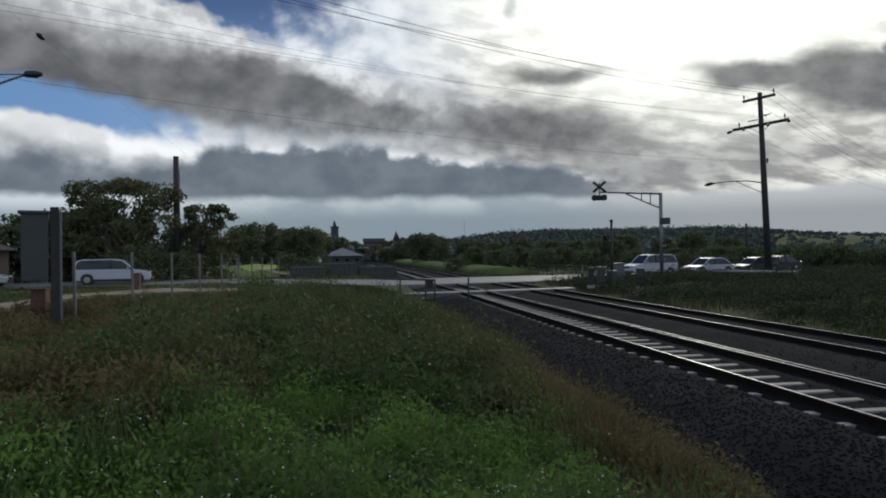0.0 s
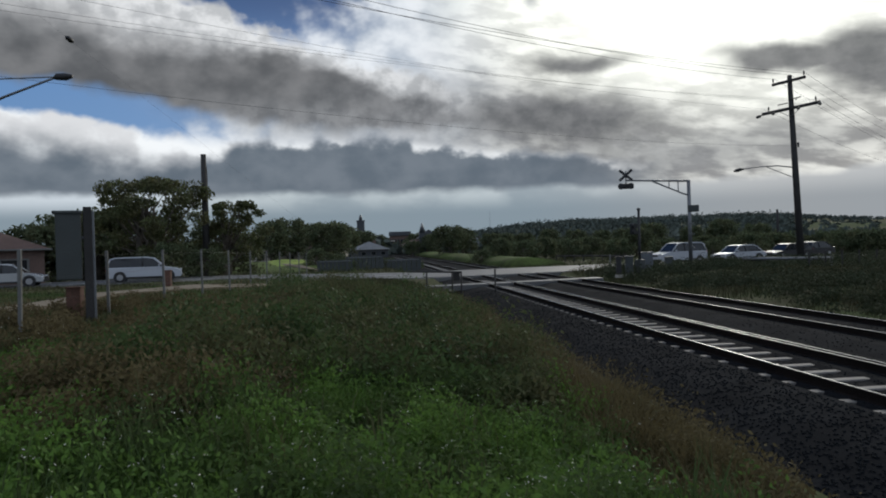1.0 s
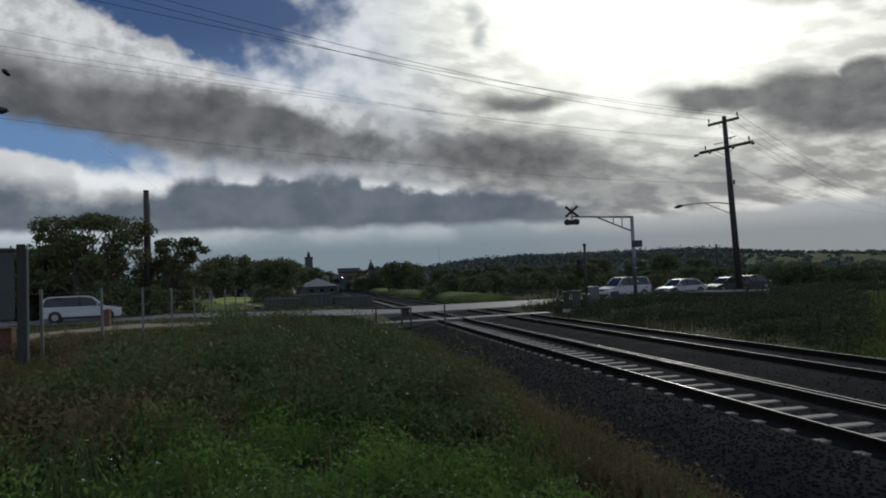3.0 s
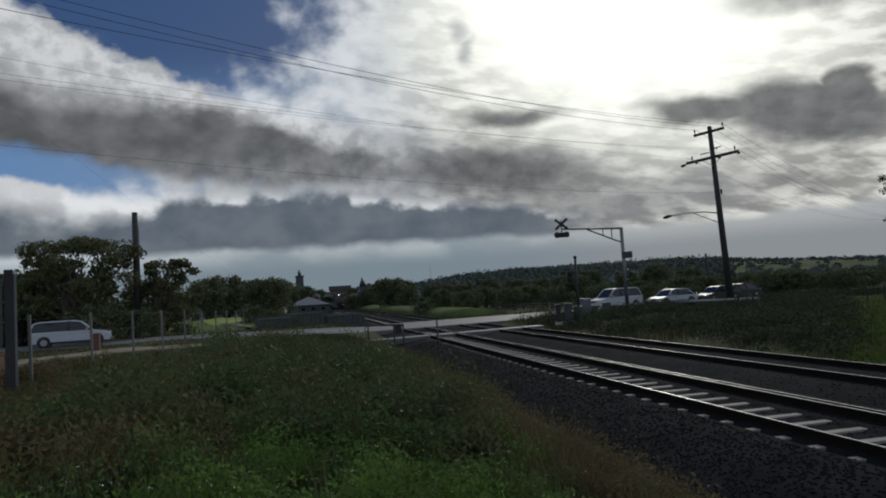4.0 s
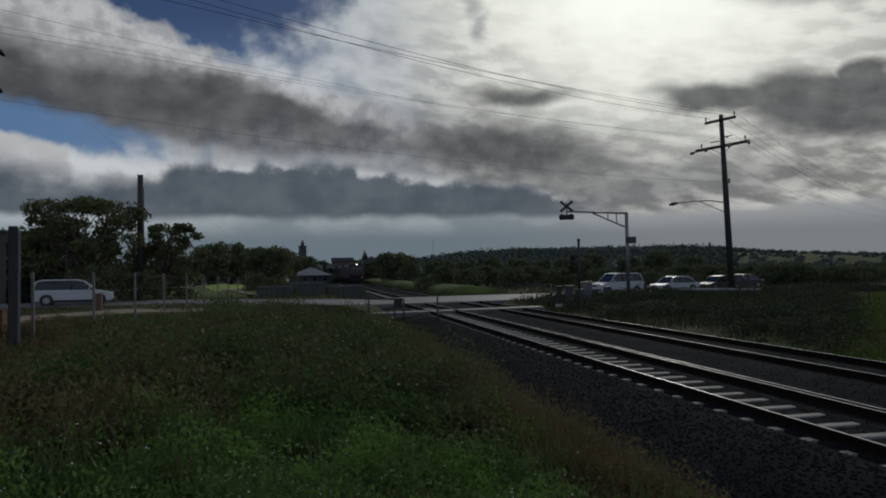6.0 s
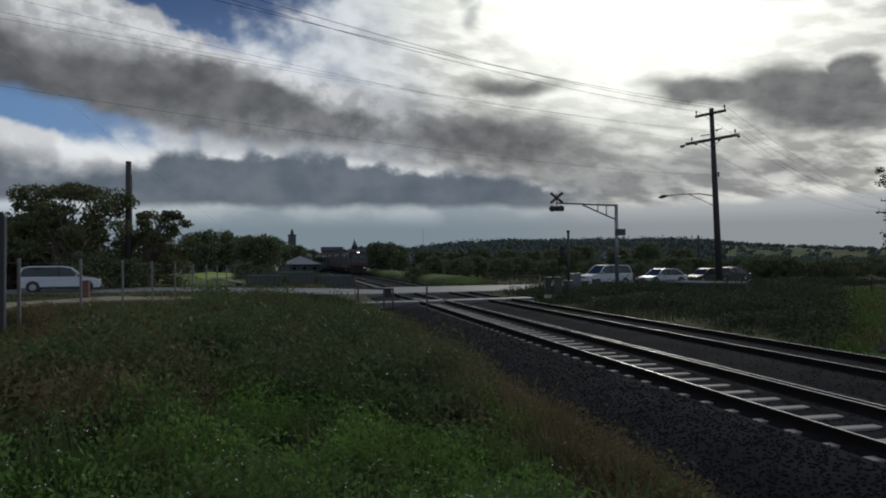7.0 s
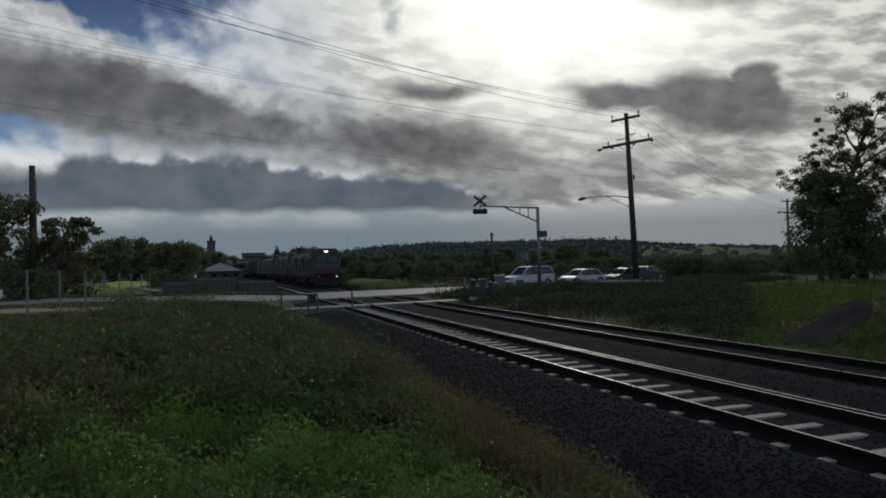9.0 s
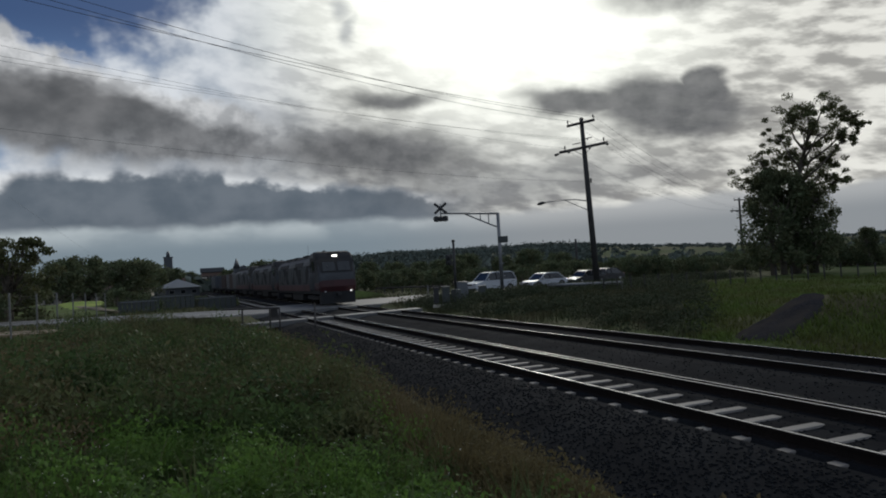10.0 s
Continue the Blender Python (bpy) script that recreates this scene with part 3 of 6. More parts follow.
def build_stones():
    """Loose crushed stones over the bed, thickest beside the near track."""
    rng = np.random.default_rng(3)
    base = np.array([(1, 0, 0), (-1, 0, 0), (0, 1, 0), (0, -1, 0), (0, 0, 1), (0, 0, -1)], float)
    tri = np.array([(0, 2, 4), (2, 1, 4), (1, 3, 4), (3, 0, 4), (2, 0, 5), (1, 2, 5), (3, 1, 5), (0, 3, 5)])
    n = 24000
    y = 3 + 40 * rng.random(n) ** 1.9
    x = np.where(rng.random(n) < 0.6, 4.2 + 2.2 * rng.random(n), 6.3 + 7.8 * rng.random(n))
    z = 0.006 + np.interp(x, [4.3, 5.5, 6.15, 6.50, 6.55, 6.66, 6.70, 6.95, 7.02, 7.86, 8.0, 8.75, 9.3, 9.8, 10.2, 10.5, 13.2, 13.7, 14.9],
                          [-0.62, -0.27, -0.15, -0.148, -0.20, -0.20, -0.148, -0.148, -0.195, -0.19, -0.148, -0.148, -0.2, -0.27, -0.2, -0.15, -0.15, -0.22, -0.62])
    z -= np.where((y > 36) & (x > 4), 0.2, 0.0)
    s = (0.013 + 0.016 * rng.random((n, 3))) * np.array([1, 1, 0.6])
    v = base[None] * s[:, None] * (0.7 + 0.6 * rng.random((n, 6, 1)))
    a = rng.random(n) * 6.283
    c, d = np.cos(a), np.sin(a)
    vx = v[..., 0] * c[:, None] - v[..., 1] * d[:, None]
    vy = v[..., 0] * d[:, None] + v[..., 1] * c[:, None]
    v = np.stack([vx + x[:, None], vy + y[:, None], v[..., 2] + z[:, None]], -1).reshape(-1, 3)
    f = (tri[None] + 6 * np.arange(n)[:, None, None]).reshape(-1, 3)
    tagged(new("ballast_stones", raw_mesh("ballast_stones", v, f, "stone")), "loose dark crushed stones along the tracks", "stones", kind="stuff")


build_stones()


# ---- poles, wires and lamps ----
POLE_R, POLE_L, POLE_F = polar(33.1, 59.5), polar(-29.0, 27.5), polar(44.45, 150)


def insulator(bm, x, y, z):
    tube(bm, [(x, y, z), (x, y, z + 0.12), (x, y, z + 0.16), (x, y, z + 0.34), (x, y, z + 0.42)], [0.02, 0.03, 0.06, 0.065, 0.03], 8)


def power_pole(at, top, yaw, lean, lamp, label, swing=0):
    """A timber pole with two crossarms, insulators and a street lamp on a bracket."""
    z0 = land(at.x, at.y) - 0.2
    p = thing("power_pole", label, "power pole", "poles of the power line", m=pose(at.x, at.y, z0, 0, lean, yaw))
    h = top - z0
    part("shaft", tube(bmesh.new(), [(0, 0, 0), (0, 0, h * 0.5), (0, 0, h)], [0.27, 0.23, 0.17], 14), "timber", p, "weathered timber shaft")
    arm = part("crossarm", box(bmesh.new(), (0, -0.19, h - 0.45), (2.6, 0.15, 0.2), 0.015), "timber", p)
    for x in (-1.2, 1.2):
        bm = bmesh.new()
        insulator(bm, x, -0.19, h - 0.38)
        part("insulator", bm, "dark", arm, "dark pin insulator")
    arm2 = part("crossarm", box(bmesh.new(), (0, -0.19, h - 2.55), (4.5, 0.16, 0.22), 0.015), "timber", p)
    for x in (-1.7, 1.95):
        bm = bmesh.new()
        insulator(bm, x, -0.19, h - 2.48)
        part("insulator", bm, "dark", arm2, "dark pin insulator")
    for x, dx in ((-1.25, 0.25), (0.75, 0.2), (2.12, 0.45), (-2.1, -0.22)):
        bm = bmesh.new()
        tube(bm, [(x, -0.3, h - 2.62), (x + dx * 0.4, -0.5, h - 2.7), (x + dx * 0.5, -0.55, h - 2.72), (x + dx, -0.85, h - 2.82), (x + dx * 1.1, -0.9, h - 2.84)], [0.03, 0.05, 0.11, 0.11, 0.03], 8)
        part("strain_insulator", bm, "dark", arm2, "dark strain insulator")
    bm = bmesh.new()
    box(bm, (-0.55, -0.2, h - 2.1), (0.8, 0.06, 0.07), 0.01)
    part("bracket", bm, "dark", p)
    bm = bmesh.new()
    tube(bm, [(0.5, -0.2, h - 2.0), (0.5, -0.2, h - 1.9)], 0.05, 6)
    box(bm, (0.45, -0.2, h - 1.85), (0.9, 0.07, 0.07), 0.01)
    part("bracket", bm, "dark", p, "short steel bracket")
    for s in (-1, 1):
        part("brace", tube(bmesh.new(), [(0, -0.2, h - 3.2), (s * 0.9, -0.2, h - 2.6)], 0.025, 6), "steel", p)
    part("fuse_unit", box(bmesh.new(), (0.42, -0.15, h - 5.4), (0.12, 0.12, 0.38), 0.03), "dark", p, "small dark fuse unit")
    if lamp:
        lz = lamp
        turn = pose(0, 0, 0, 0, 0, swing)
        arc = [(-0.1, 0, lz - 0.15), (-1.2, 0, lz + 0.10), (-2.6, 0, lz + 0.16), (-3.7, 0, lz + 0.10)]
        br = part("lamp_bracket", tube(bmesh.new(), [turn @ Vector(q) for q in arc], [0.05, 0.045, 0.04, 0.035], 8), "steel", p, "curved galvanised lamp bracket")
        part("strut", tube(bmesh.new(), [turn @ Vector((-0.1, 0, lz - 0.95)), turn @ Vector((-2.0, 0, lz + 0.10))], 0.03, 6), "steel", br)
        bm = bmesh.new()
        tube(bm, [turn @ Vector(q) for q in ((-3.6, 0, lz + 0.10), (-3.85, 0, lz + 0.09), (-4.1, 0, lz + 0.04), (-4.35, 0, lz))], [0.05, 0.13, 0.14, 0.06], 10)
        part("lamp_head", bm, "dark", br, "dark street lamp head")
    return p


power_pole(polar(33.5, 59.5), 14.45, -61, -2.0, 7.75, "tall weathered timber power pole with two crossarms and a street lamp", 28)
power_pole(POLE_L, 14.6, -61, 0, 0, "tall timber power pole with two crossarms beside the footpath")
far_pole = power_pole(POLE_F, 13.4, -10, 0, 0, "distant timber power pole with crossarms among trees")


def wire(a, b, sag, r=0.014, name="overhead_wire", label="thin dark overhead power wire", n=28):
    bm = bmesh.new()
    a, b = Vector(a), Vector(b)
    pts = [a.lerp(b, t / n) - Vector((0, 0, sag * 4 * (t / n) * (1 - t / n))) for t in range(n + 1)]
    tube(bm, pts, r, 5)
    return tagged(part(name, bm, "wire"), label, "wire", "overhead wires")


def build_wires():
    side = Vector((math.cos(radians(-61)), math.sin(radians(-61)), 0))
    for off, zr, zl, sag in ((0.0, 14.45, 14.2, 1.0), (-1.2, 14.35, 13.85, 0.9), (1.2, 14.3, 13.15, 0.7),
                             (-2.1, 12.2, 11.5, 0.6), (1.45, 12.15, 10.8, 0.6), (2.1, 12.15, 10.55, 0.6), (0.2, 9.0, 8.37, 0.6)):
        a = POLE_L + Vector((0, 0, zl))
        b = POLE_R + Vector((0, 0, zr)) + side * off
        wire(a, b, sag, 0.012 if zr > 13 else 0.0055)
        if zr > 10:
            wire(b, POLE_F + Vector((0, 0, zr - 1.0)) + side * off, 1.6, 0.010)


build_wires()


def lamp_and_stay():
    """The lamp on the near pole's bracket, and the stay with its insulator."""
    p = thing("street_lamp", "dark street lamp on a steel bracket fixed to a timber pole", "street lamp")
    head = polar(-22.4, 25.5, 8.0)
    root = Vector((POLE_L.x + 0.05, POLE_L.y, 6.6))
    part("bracket", tube(bmesh.new(), [root, root.lerp(head, 0.5) + Vector((0, 0, 0.1)), head], [0.05, 0.045, 0.035], 8), "steel", p)
    part("tie", tube(bmesh.new(), [(POLE_L.x + 0.05, POLE_L.y, 8.0), head], 0.02, 6), "steel", p)
    d = (head - root).normalized()
    bm = bmesh.new()
    tube(bm, [head - d * 0.12, head, head + d * 0.3 - Vector((0, 0, 0.12)), head + d * 0.55 - Vector((0, 0, 0.2))], [0.04, 0.11, 0.12, 0.05], 10)
    part("lamp_head", bm, "dark", p, "dark street lamp head")
    a, b = POLE_L + Vector((0, 0, 12.6)), Vector((0.6, 47.2, 0.0))
    wire(a, b, 0.0, 0.0025, "stay_wire", "thin stay wire with an egg insulator")
    q = a.lerp(b, 1 / 6)
    bm = bmesh.new()
    e = (b - a).normalized()
    tube(bm, [q - e * 0.18, q - e * 0.1, q + e * 0.1, q + e * 0.18], [0.03, 0.09, 0.09, 0.03], 8)
    tagged(part("stay_insulator", bm, "dark"), "dark egg-shaped insulator on the stay wire", "insulator")


lamp_and_stay()


def bare_pole(at, top, r, label):
    z0 = land(at.x, at.y) - 0.2
    p = thing("timber_pole", label, "pole", m=pose(at.x, at.y, z0))
    h = top - z0
    part("shaft", tube(bmesh.new(), [(0, 0, 0), (0, 0, h * 0.5), (0, 0, h)], [r, r * 0.9, r * 0.8], 12), "timber", p)
    part("cap", tube(bmesh.new(), [(0, 0, h), (0, 0, h + 0.06)], [r * 0.88, r * 0.85], 12), "dark", p)
    part("conduit", tube(bmesh.new(), [(r, 0, 1), (r * 0.97, 0, h - 1.6), (r * 0.88, 0, h - 1.0)], 0.03, 6), "dark", p)


bare_pole(polar(-12.53, 62), 10.5, 0.27, "dark bare timber pole standing before the trees")
bare_pole(polar(32.0, 112), 6.0, 0.2, "distant dark timber pole behind the queue of cars")


# ---- level crossing signals ----
def crossing_gantry():
    at = polar(25.85, 55.5)
    g = thing("crossing_signal_gantry", "grey steel cantilever mast with crossbuck and flashing lamps over the road", "crossing signal",
              m=pose(at.x, at.y, road_height(at.x) - 0.05, 0, 0, -24))
    h = 6.65
    part("post", tube(bmesh.new(), [(0, 0, 0), (0, 0, h)], [0.15, 0.13], 12), "steel", g)
    part("foot", box(bmesh.new(), (0, 0, 0.15), (0.7, 0.7, 0.3), 0.03), "concrete", g, "concrete footing")
    arm = part("arm", tube(bmesh.new(), [(0, 0, h - 0.06), (-4.55, 0, h + 0.22)], [0.085, 0.06], 8), "steel", g)
    part("lower_chord", tube(bmesh.new(), [(0, 0, h - 1.15), (-0.4, 0, h - 1.0), (-2.6, 0, h + 0.05)], 0.06, 8), "steel", arm)
    for x, lo in ((-0.75, h - 0.86), (-1.4, h - 0.55)):
        part("lattice", tube(bmesh.new(), [(x, 0, lo), (x, 0, h)], 0.04, 6), "steel", arm)
    sg = part("lamp_hood", box(bmesh.new(), (-4.55, 0, h - 0.22), (1.15, 0.22, 0.42), 0.10), "dark", g, "black backing of twin crossing lamps")
    for s in (-0.36, 0.36):
        bm = bmesh.new()
        tube(bm, [(-4.55 + s, -0.02, h - 0.22), (-4.55 + s, -0.32, h - 0.24)], [0.20, 0.24], 14)
        part("visor", bm, "dark", sg)
    part("hanger", tube(bmesh.new(), [(-4.55, 0, h - 0.1), (-4.55, 0, h + 0.95)], 0.04, 8), "steel", g)
    for a in (40, -40):
        m = Matrix.Translation((-4.55, -0.06 if a > 0 else -0.10, h + 0.62)) @ pose(0, 0, 0, 0, a, 0)
        part("crossbuck_board", box(bmesh.new(), (0, 0, 0), (1.25, 0.025, 0.20), 0.006, m), "dark", g, "crossbuck board seen from behind")
    part("lamp_box", box(bmesh.new(), (0.28, 0, h - 2.15), (0.80, 0.3, 0.52), 0.05), "cabinet", g, "grey backing of side crossing lamps")
    for z in (1.6, 2.6, 3.4):
        part("clamp", box(bmesh.new(), (0.1, 0, z), (0.36, 0.3, 0.08), 0.02), "steel", g)
    return g


crossing_gantry()


def crossing_mast():
    at = polar(22.05, 48.5)
    g = thing("crossing_mast", "slim dark signal mast with a bell and lamp hoods", "crossing signal", m=pose(at.x, at.y, 0, 0, 0, 20))
    part("post", tube(bmesh.new(), [(0, 0, -0.3), (0, 0, 4.25)], [0.10, 0.085], 10), "dark", g)
    part("bell", tube(bmesh.new(), [(0, 0, 4.2), (0, 0, 4.3), (0, 0, 4.36)], [0.13, 0.12, 0.03], 10), "dark", g)
    part("backing", box(bmesh.new(), (-0.55, 0, 2.95), (0.45, 0.12, 0.75), 0.08), "dark", g, "black backing board of lamps")
    for z in (2.75, 3.15):
        part("lamp_hood", tube(bmesh.new(), [(-0.55, 0, z), (-0.55, -0.3, z - 0.02)], [0.15, 0.17], 12), "dark", g)
    part("base_box", box(bmesh.new(), (0, 0, 0.45), (0.5, 0.5, 0.9), 0.05), "cabinet", g, "grey mechanism case")


def equipment_cases():
    for az, d, w, dp, h, mt, label in ((21.2, 47.5, 0.5, 0.5, 1.15, "cabinet", "dark grey crossing control case"), (22.5, 50.5, 0.9, 0.7, 1.35, "silver_box", "silver crossing equipment case"),
                                       (24.2, 52.0, 0.5, 0.5, 0.95, "cabinet", "low grey crossing equipment case"), (20.4, 46.5, 0.35, 0.3, 1.15, "dark", "small black equipment case")):
        at = polar(az, d)
        c = thing("equipment_case", label, "equipment case", "cases at the crossing", m=pose(at.x, at.y, -0.15, 0, 0, -18))
        part("body", box(bmesh.new(), (0, 0, h / 2 + 0.1), (w, dp, h), 0.03), mt, c)
        part("plinth", box(bmesh.new(), (0, 0, 0.05), (w + 0.15, dp + 0.15, 0.2), 0.02), "concrete", c)
        part("lid", box(bmesh.new(), (0, 0, h + 0.13), (w + 0.1, dp + 0.1, 0.06), 0.015), mt, c)
        d1 = part("door", box(bmesh.new(), (0, -dp / 2 - 0.015, h / 2 + 0.12), (w * 0.86, 0.03, h * 0.84), 0.01), mt, c)
        part("handle", box(bmesh.new(), (w * 0.3, -dp / 2 - 0.05, h / 2 + 0.12), (0.04, 0.04, 0.16), 0.01), "dark", d1)


crossing_mast()
equipment_cases()


# ---- fences ----
def post_fence():
    """Posts and strands between the bank and the footpath."""
    f = thing("post_fence", "row of slim galvanised posts with wire strands on the bank", "fence")
    a = radians(2.7)
    tops = []
    made = None
    for i in range(11):
        s = 10.0 + 3.0 * i
        x, y = s * math.sin(a) - 5.3 * math.cos(a), s * math.cos(a) + 5.3 * math.sin(a)
        top = 2.30 - 0.028 * max(0, i - 2) + random.uniform(-0.03, 0.03)
        z0 = min(land(x, y), top - 1.0) - 0.1
        if made is None:
            made = part("post", box(bmesh.new(), (0, 0, 0.9), (0.05, 0.05, 1.8), 0.01), "post", f)
        else:
            ob = new("post", made.data)
            ob.parent = f
            made = ob
        made.location = (x, y, top - 1.8)
        made.rotation_euler = (random.uniform(-0.015, 0.015), random.uniform(-0.015, 0.015), a)
        tops.append((x, y, top))
    for drop in (0.08, 0.42, 0.76):
        part("strand", tube(bmesh.new(), [(x, y, t - drop) for x, y, t in tops], 0.0022, 4), "wire", f, "thin fence wire")


post_fence()


def bollard_rail():
    f = thing("pedestrian_rail", "low steel rail and posts guarding the footway at the crossing", "railing")
    for az, d, top in ((10.48, 34.5, 0.98), (7.7, 36.5, 0.82), (6.95, 37.0, 0.82), (4.85, 38.5, 0.84)):
        at = polar(az, d)
        z0 = min(land(at.x, at.y), 0.0) - 0.3
        part("post", tube(bmesh.new(), [(at.x, at.y, z0), (at.x, at.y, top)], 0.045, 8), "timber", f)
    pts = [polar(az, d, 0.80) for az, d in ((7.7, 36.5), (6.95, 37.0), (4.85, 38.5), (3.2, 39.5))]
    part("rail", tube(bmesh.new(), pts, 0.05, 8), "timber", f)
    part("infill", box(bmesh.new(), polar(7.3, 36.8, 0.58), (0.36, 0.05, 0.46), 0.01), "timber", f, "grey infill panel")
    g = thing("guard_rail", "white-topped road safety rail beyond the crossing", "guard rail")
    ends = [polar(az, d, z) for az, d, z in ((15.5, 82, 0.65), (18.5, 80, 0.6), (21.5, 76, 0.55))]
    part("beam", tube(bmesh.new(), ends, 0.09, 6), "timber", g)
    for k in range(9):
        q = ends[0].lerp(ends[2], k / 8)
        part("post", box(bmesh.new(), (q.x, q.y, 0.2), (0.1, 0.1, 0.9), 0.01), "timber", g)
    at = polar(19.75, 61)
    s = thing("guide_post", "white roadside guide post at the crossing", "guide post", m=pose(at.x, at.y, 0))
    part("post", box(bmesh.new(), (0, 0, 0.5), (0.12, 0.05, 1.1), 0.01), "post", s)
    g = thing("guard_rail", "long low steel guard rail beside the road", "guard rail")
    e = [polar(29.5, 54, 0.62), polar(32, 54, 0.60), polar(35.5, 55, 0.55)]
    part("beam", tube(bmesh.new(), e, 0.13, 6), "steel", g)
    for az in (29.6, 31, 32.5, 34, 35.4):
        q = polar(az, 54.3)
        part("post", box(bmesh.new(), (q.x, q.y, 0.2), (0.12, 0.12, 1.0), 0.01), "post", g)


bollard_rail()


def sign_box():
    """A tall grey case on a post, and short brown bollards near it."""
    at = polar(-20.75, 13.2)
    z0 = land(at.x, at.y) - 0.05
    s = thing("equipment_case", "tall dark grey steel case beside a timber post behind the fence", "equipment case", m=pose(at.x, at.y, z0, 0, 0, 20))
    part("post", box(bmesh.new(), (0.0, 0, (3.02 - z0) / 2), (0.13, 0.16, 3.02 - z0), 0.012), "timber", s, "dark square post")
    # narrow paler strip down the right side of the post
    part("edge_trim", box(bmesh.new(), (0.085, 0, (2.95 - z0) / 2), (0.04, 0.12, 2.95 - z0), 0.008), "steel", s, "pale strip along the right edge of the post")
    part("body", box(bmesh.new(), (-0.29, 0.05, 2.36 - z0), (0.38, 0.3, 1.12), 0.02), "cabinet", s)
    part("cap", box(bmesh.new(), (-0.30, 0.05, 2.93 - z0), (0.44, 0.36, 0.05), 0.012), "cabinet", s)
    part("strap", box(bmesh.new(), (-0.12, 0.0, 2.5 - z0), (0.34, 0.04, 0.05), 0.01), "steel", s)
    for az, d, h in ((-21.7, 13.6, 0.5), (-15.4, 24, 0.55)):
        q = polar(az, d)
        b = thing("bollard", "short red-brown timber bollard in the grass", "bollard", "timber bollards", m=pose(q.x, q.y, land(q.x, q.y) - 0.1))
        part("stub", box(bmesh.new(), (0, 0, (h + 0.1) / 2), (0.24, 0.2, h + 0.1), 0.03), "stump", b)
        part("cap", box(bmesh.new(), (0, 0, h + 0.11), (0.26, 0.22, 0.03), 0.01), "stump", b)


sign_box()
BANK_PATH = [(-10.2, 7.0), (-8.6, 11.0), (-6.9, 15.1), (-6.3, 18.6), (-4.6, 22.4), (-2.4, 27.0), (-0.5, 31.0)]
strip("bank_path", "sandy walking track behind the fence", "path", [((x, y), (x - 0.9, y + 0.6)) for x, y in BANK_PATH], lambda x, y: land(x, y) + 0.08, 0.3, "path")


# ---- vehicles ----
def car_body(length, height, kind):
    """Side outline (y along the car, front at +length/2) of body and glasshouse."""
    L, H = length / 2, height
    belt = 0.60 * H
    lower = [(-L, 0.32), (-L, belt * 0.95), (-L + 0.08, belt), (L - 1.25, belt), (L - 0.35, belt - 0.14), (L - 0.05, belt - 0.30), (L, 0.45), (L - 0.08, 0.26), (-L + 0.1, 0.26)]
    if kind == "suv":
        cab = [(-L + 0.03, belt), (-L + 0.28, H - 0.10), (-L + 0.6, H - 0.01), (0.1, H), (0.55, H - 0.07), (L - 1.15, belt)]
    elif kind == "ute":
        cab = [(-0.55, belt), (-0.45, H - 0.08), (-0.25, H), (0.35, H), (0.65, H - 0.08), (L - 1.25, belt)]
    else:
        cab = [(-L + 0.35, belt), (-L + 1.05, H - 0.06), (-L + 1.45, H), (0.15, H), (0.5, H - 0.05), (L - 1.15, belt)]
    return lower, cab, belt


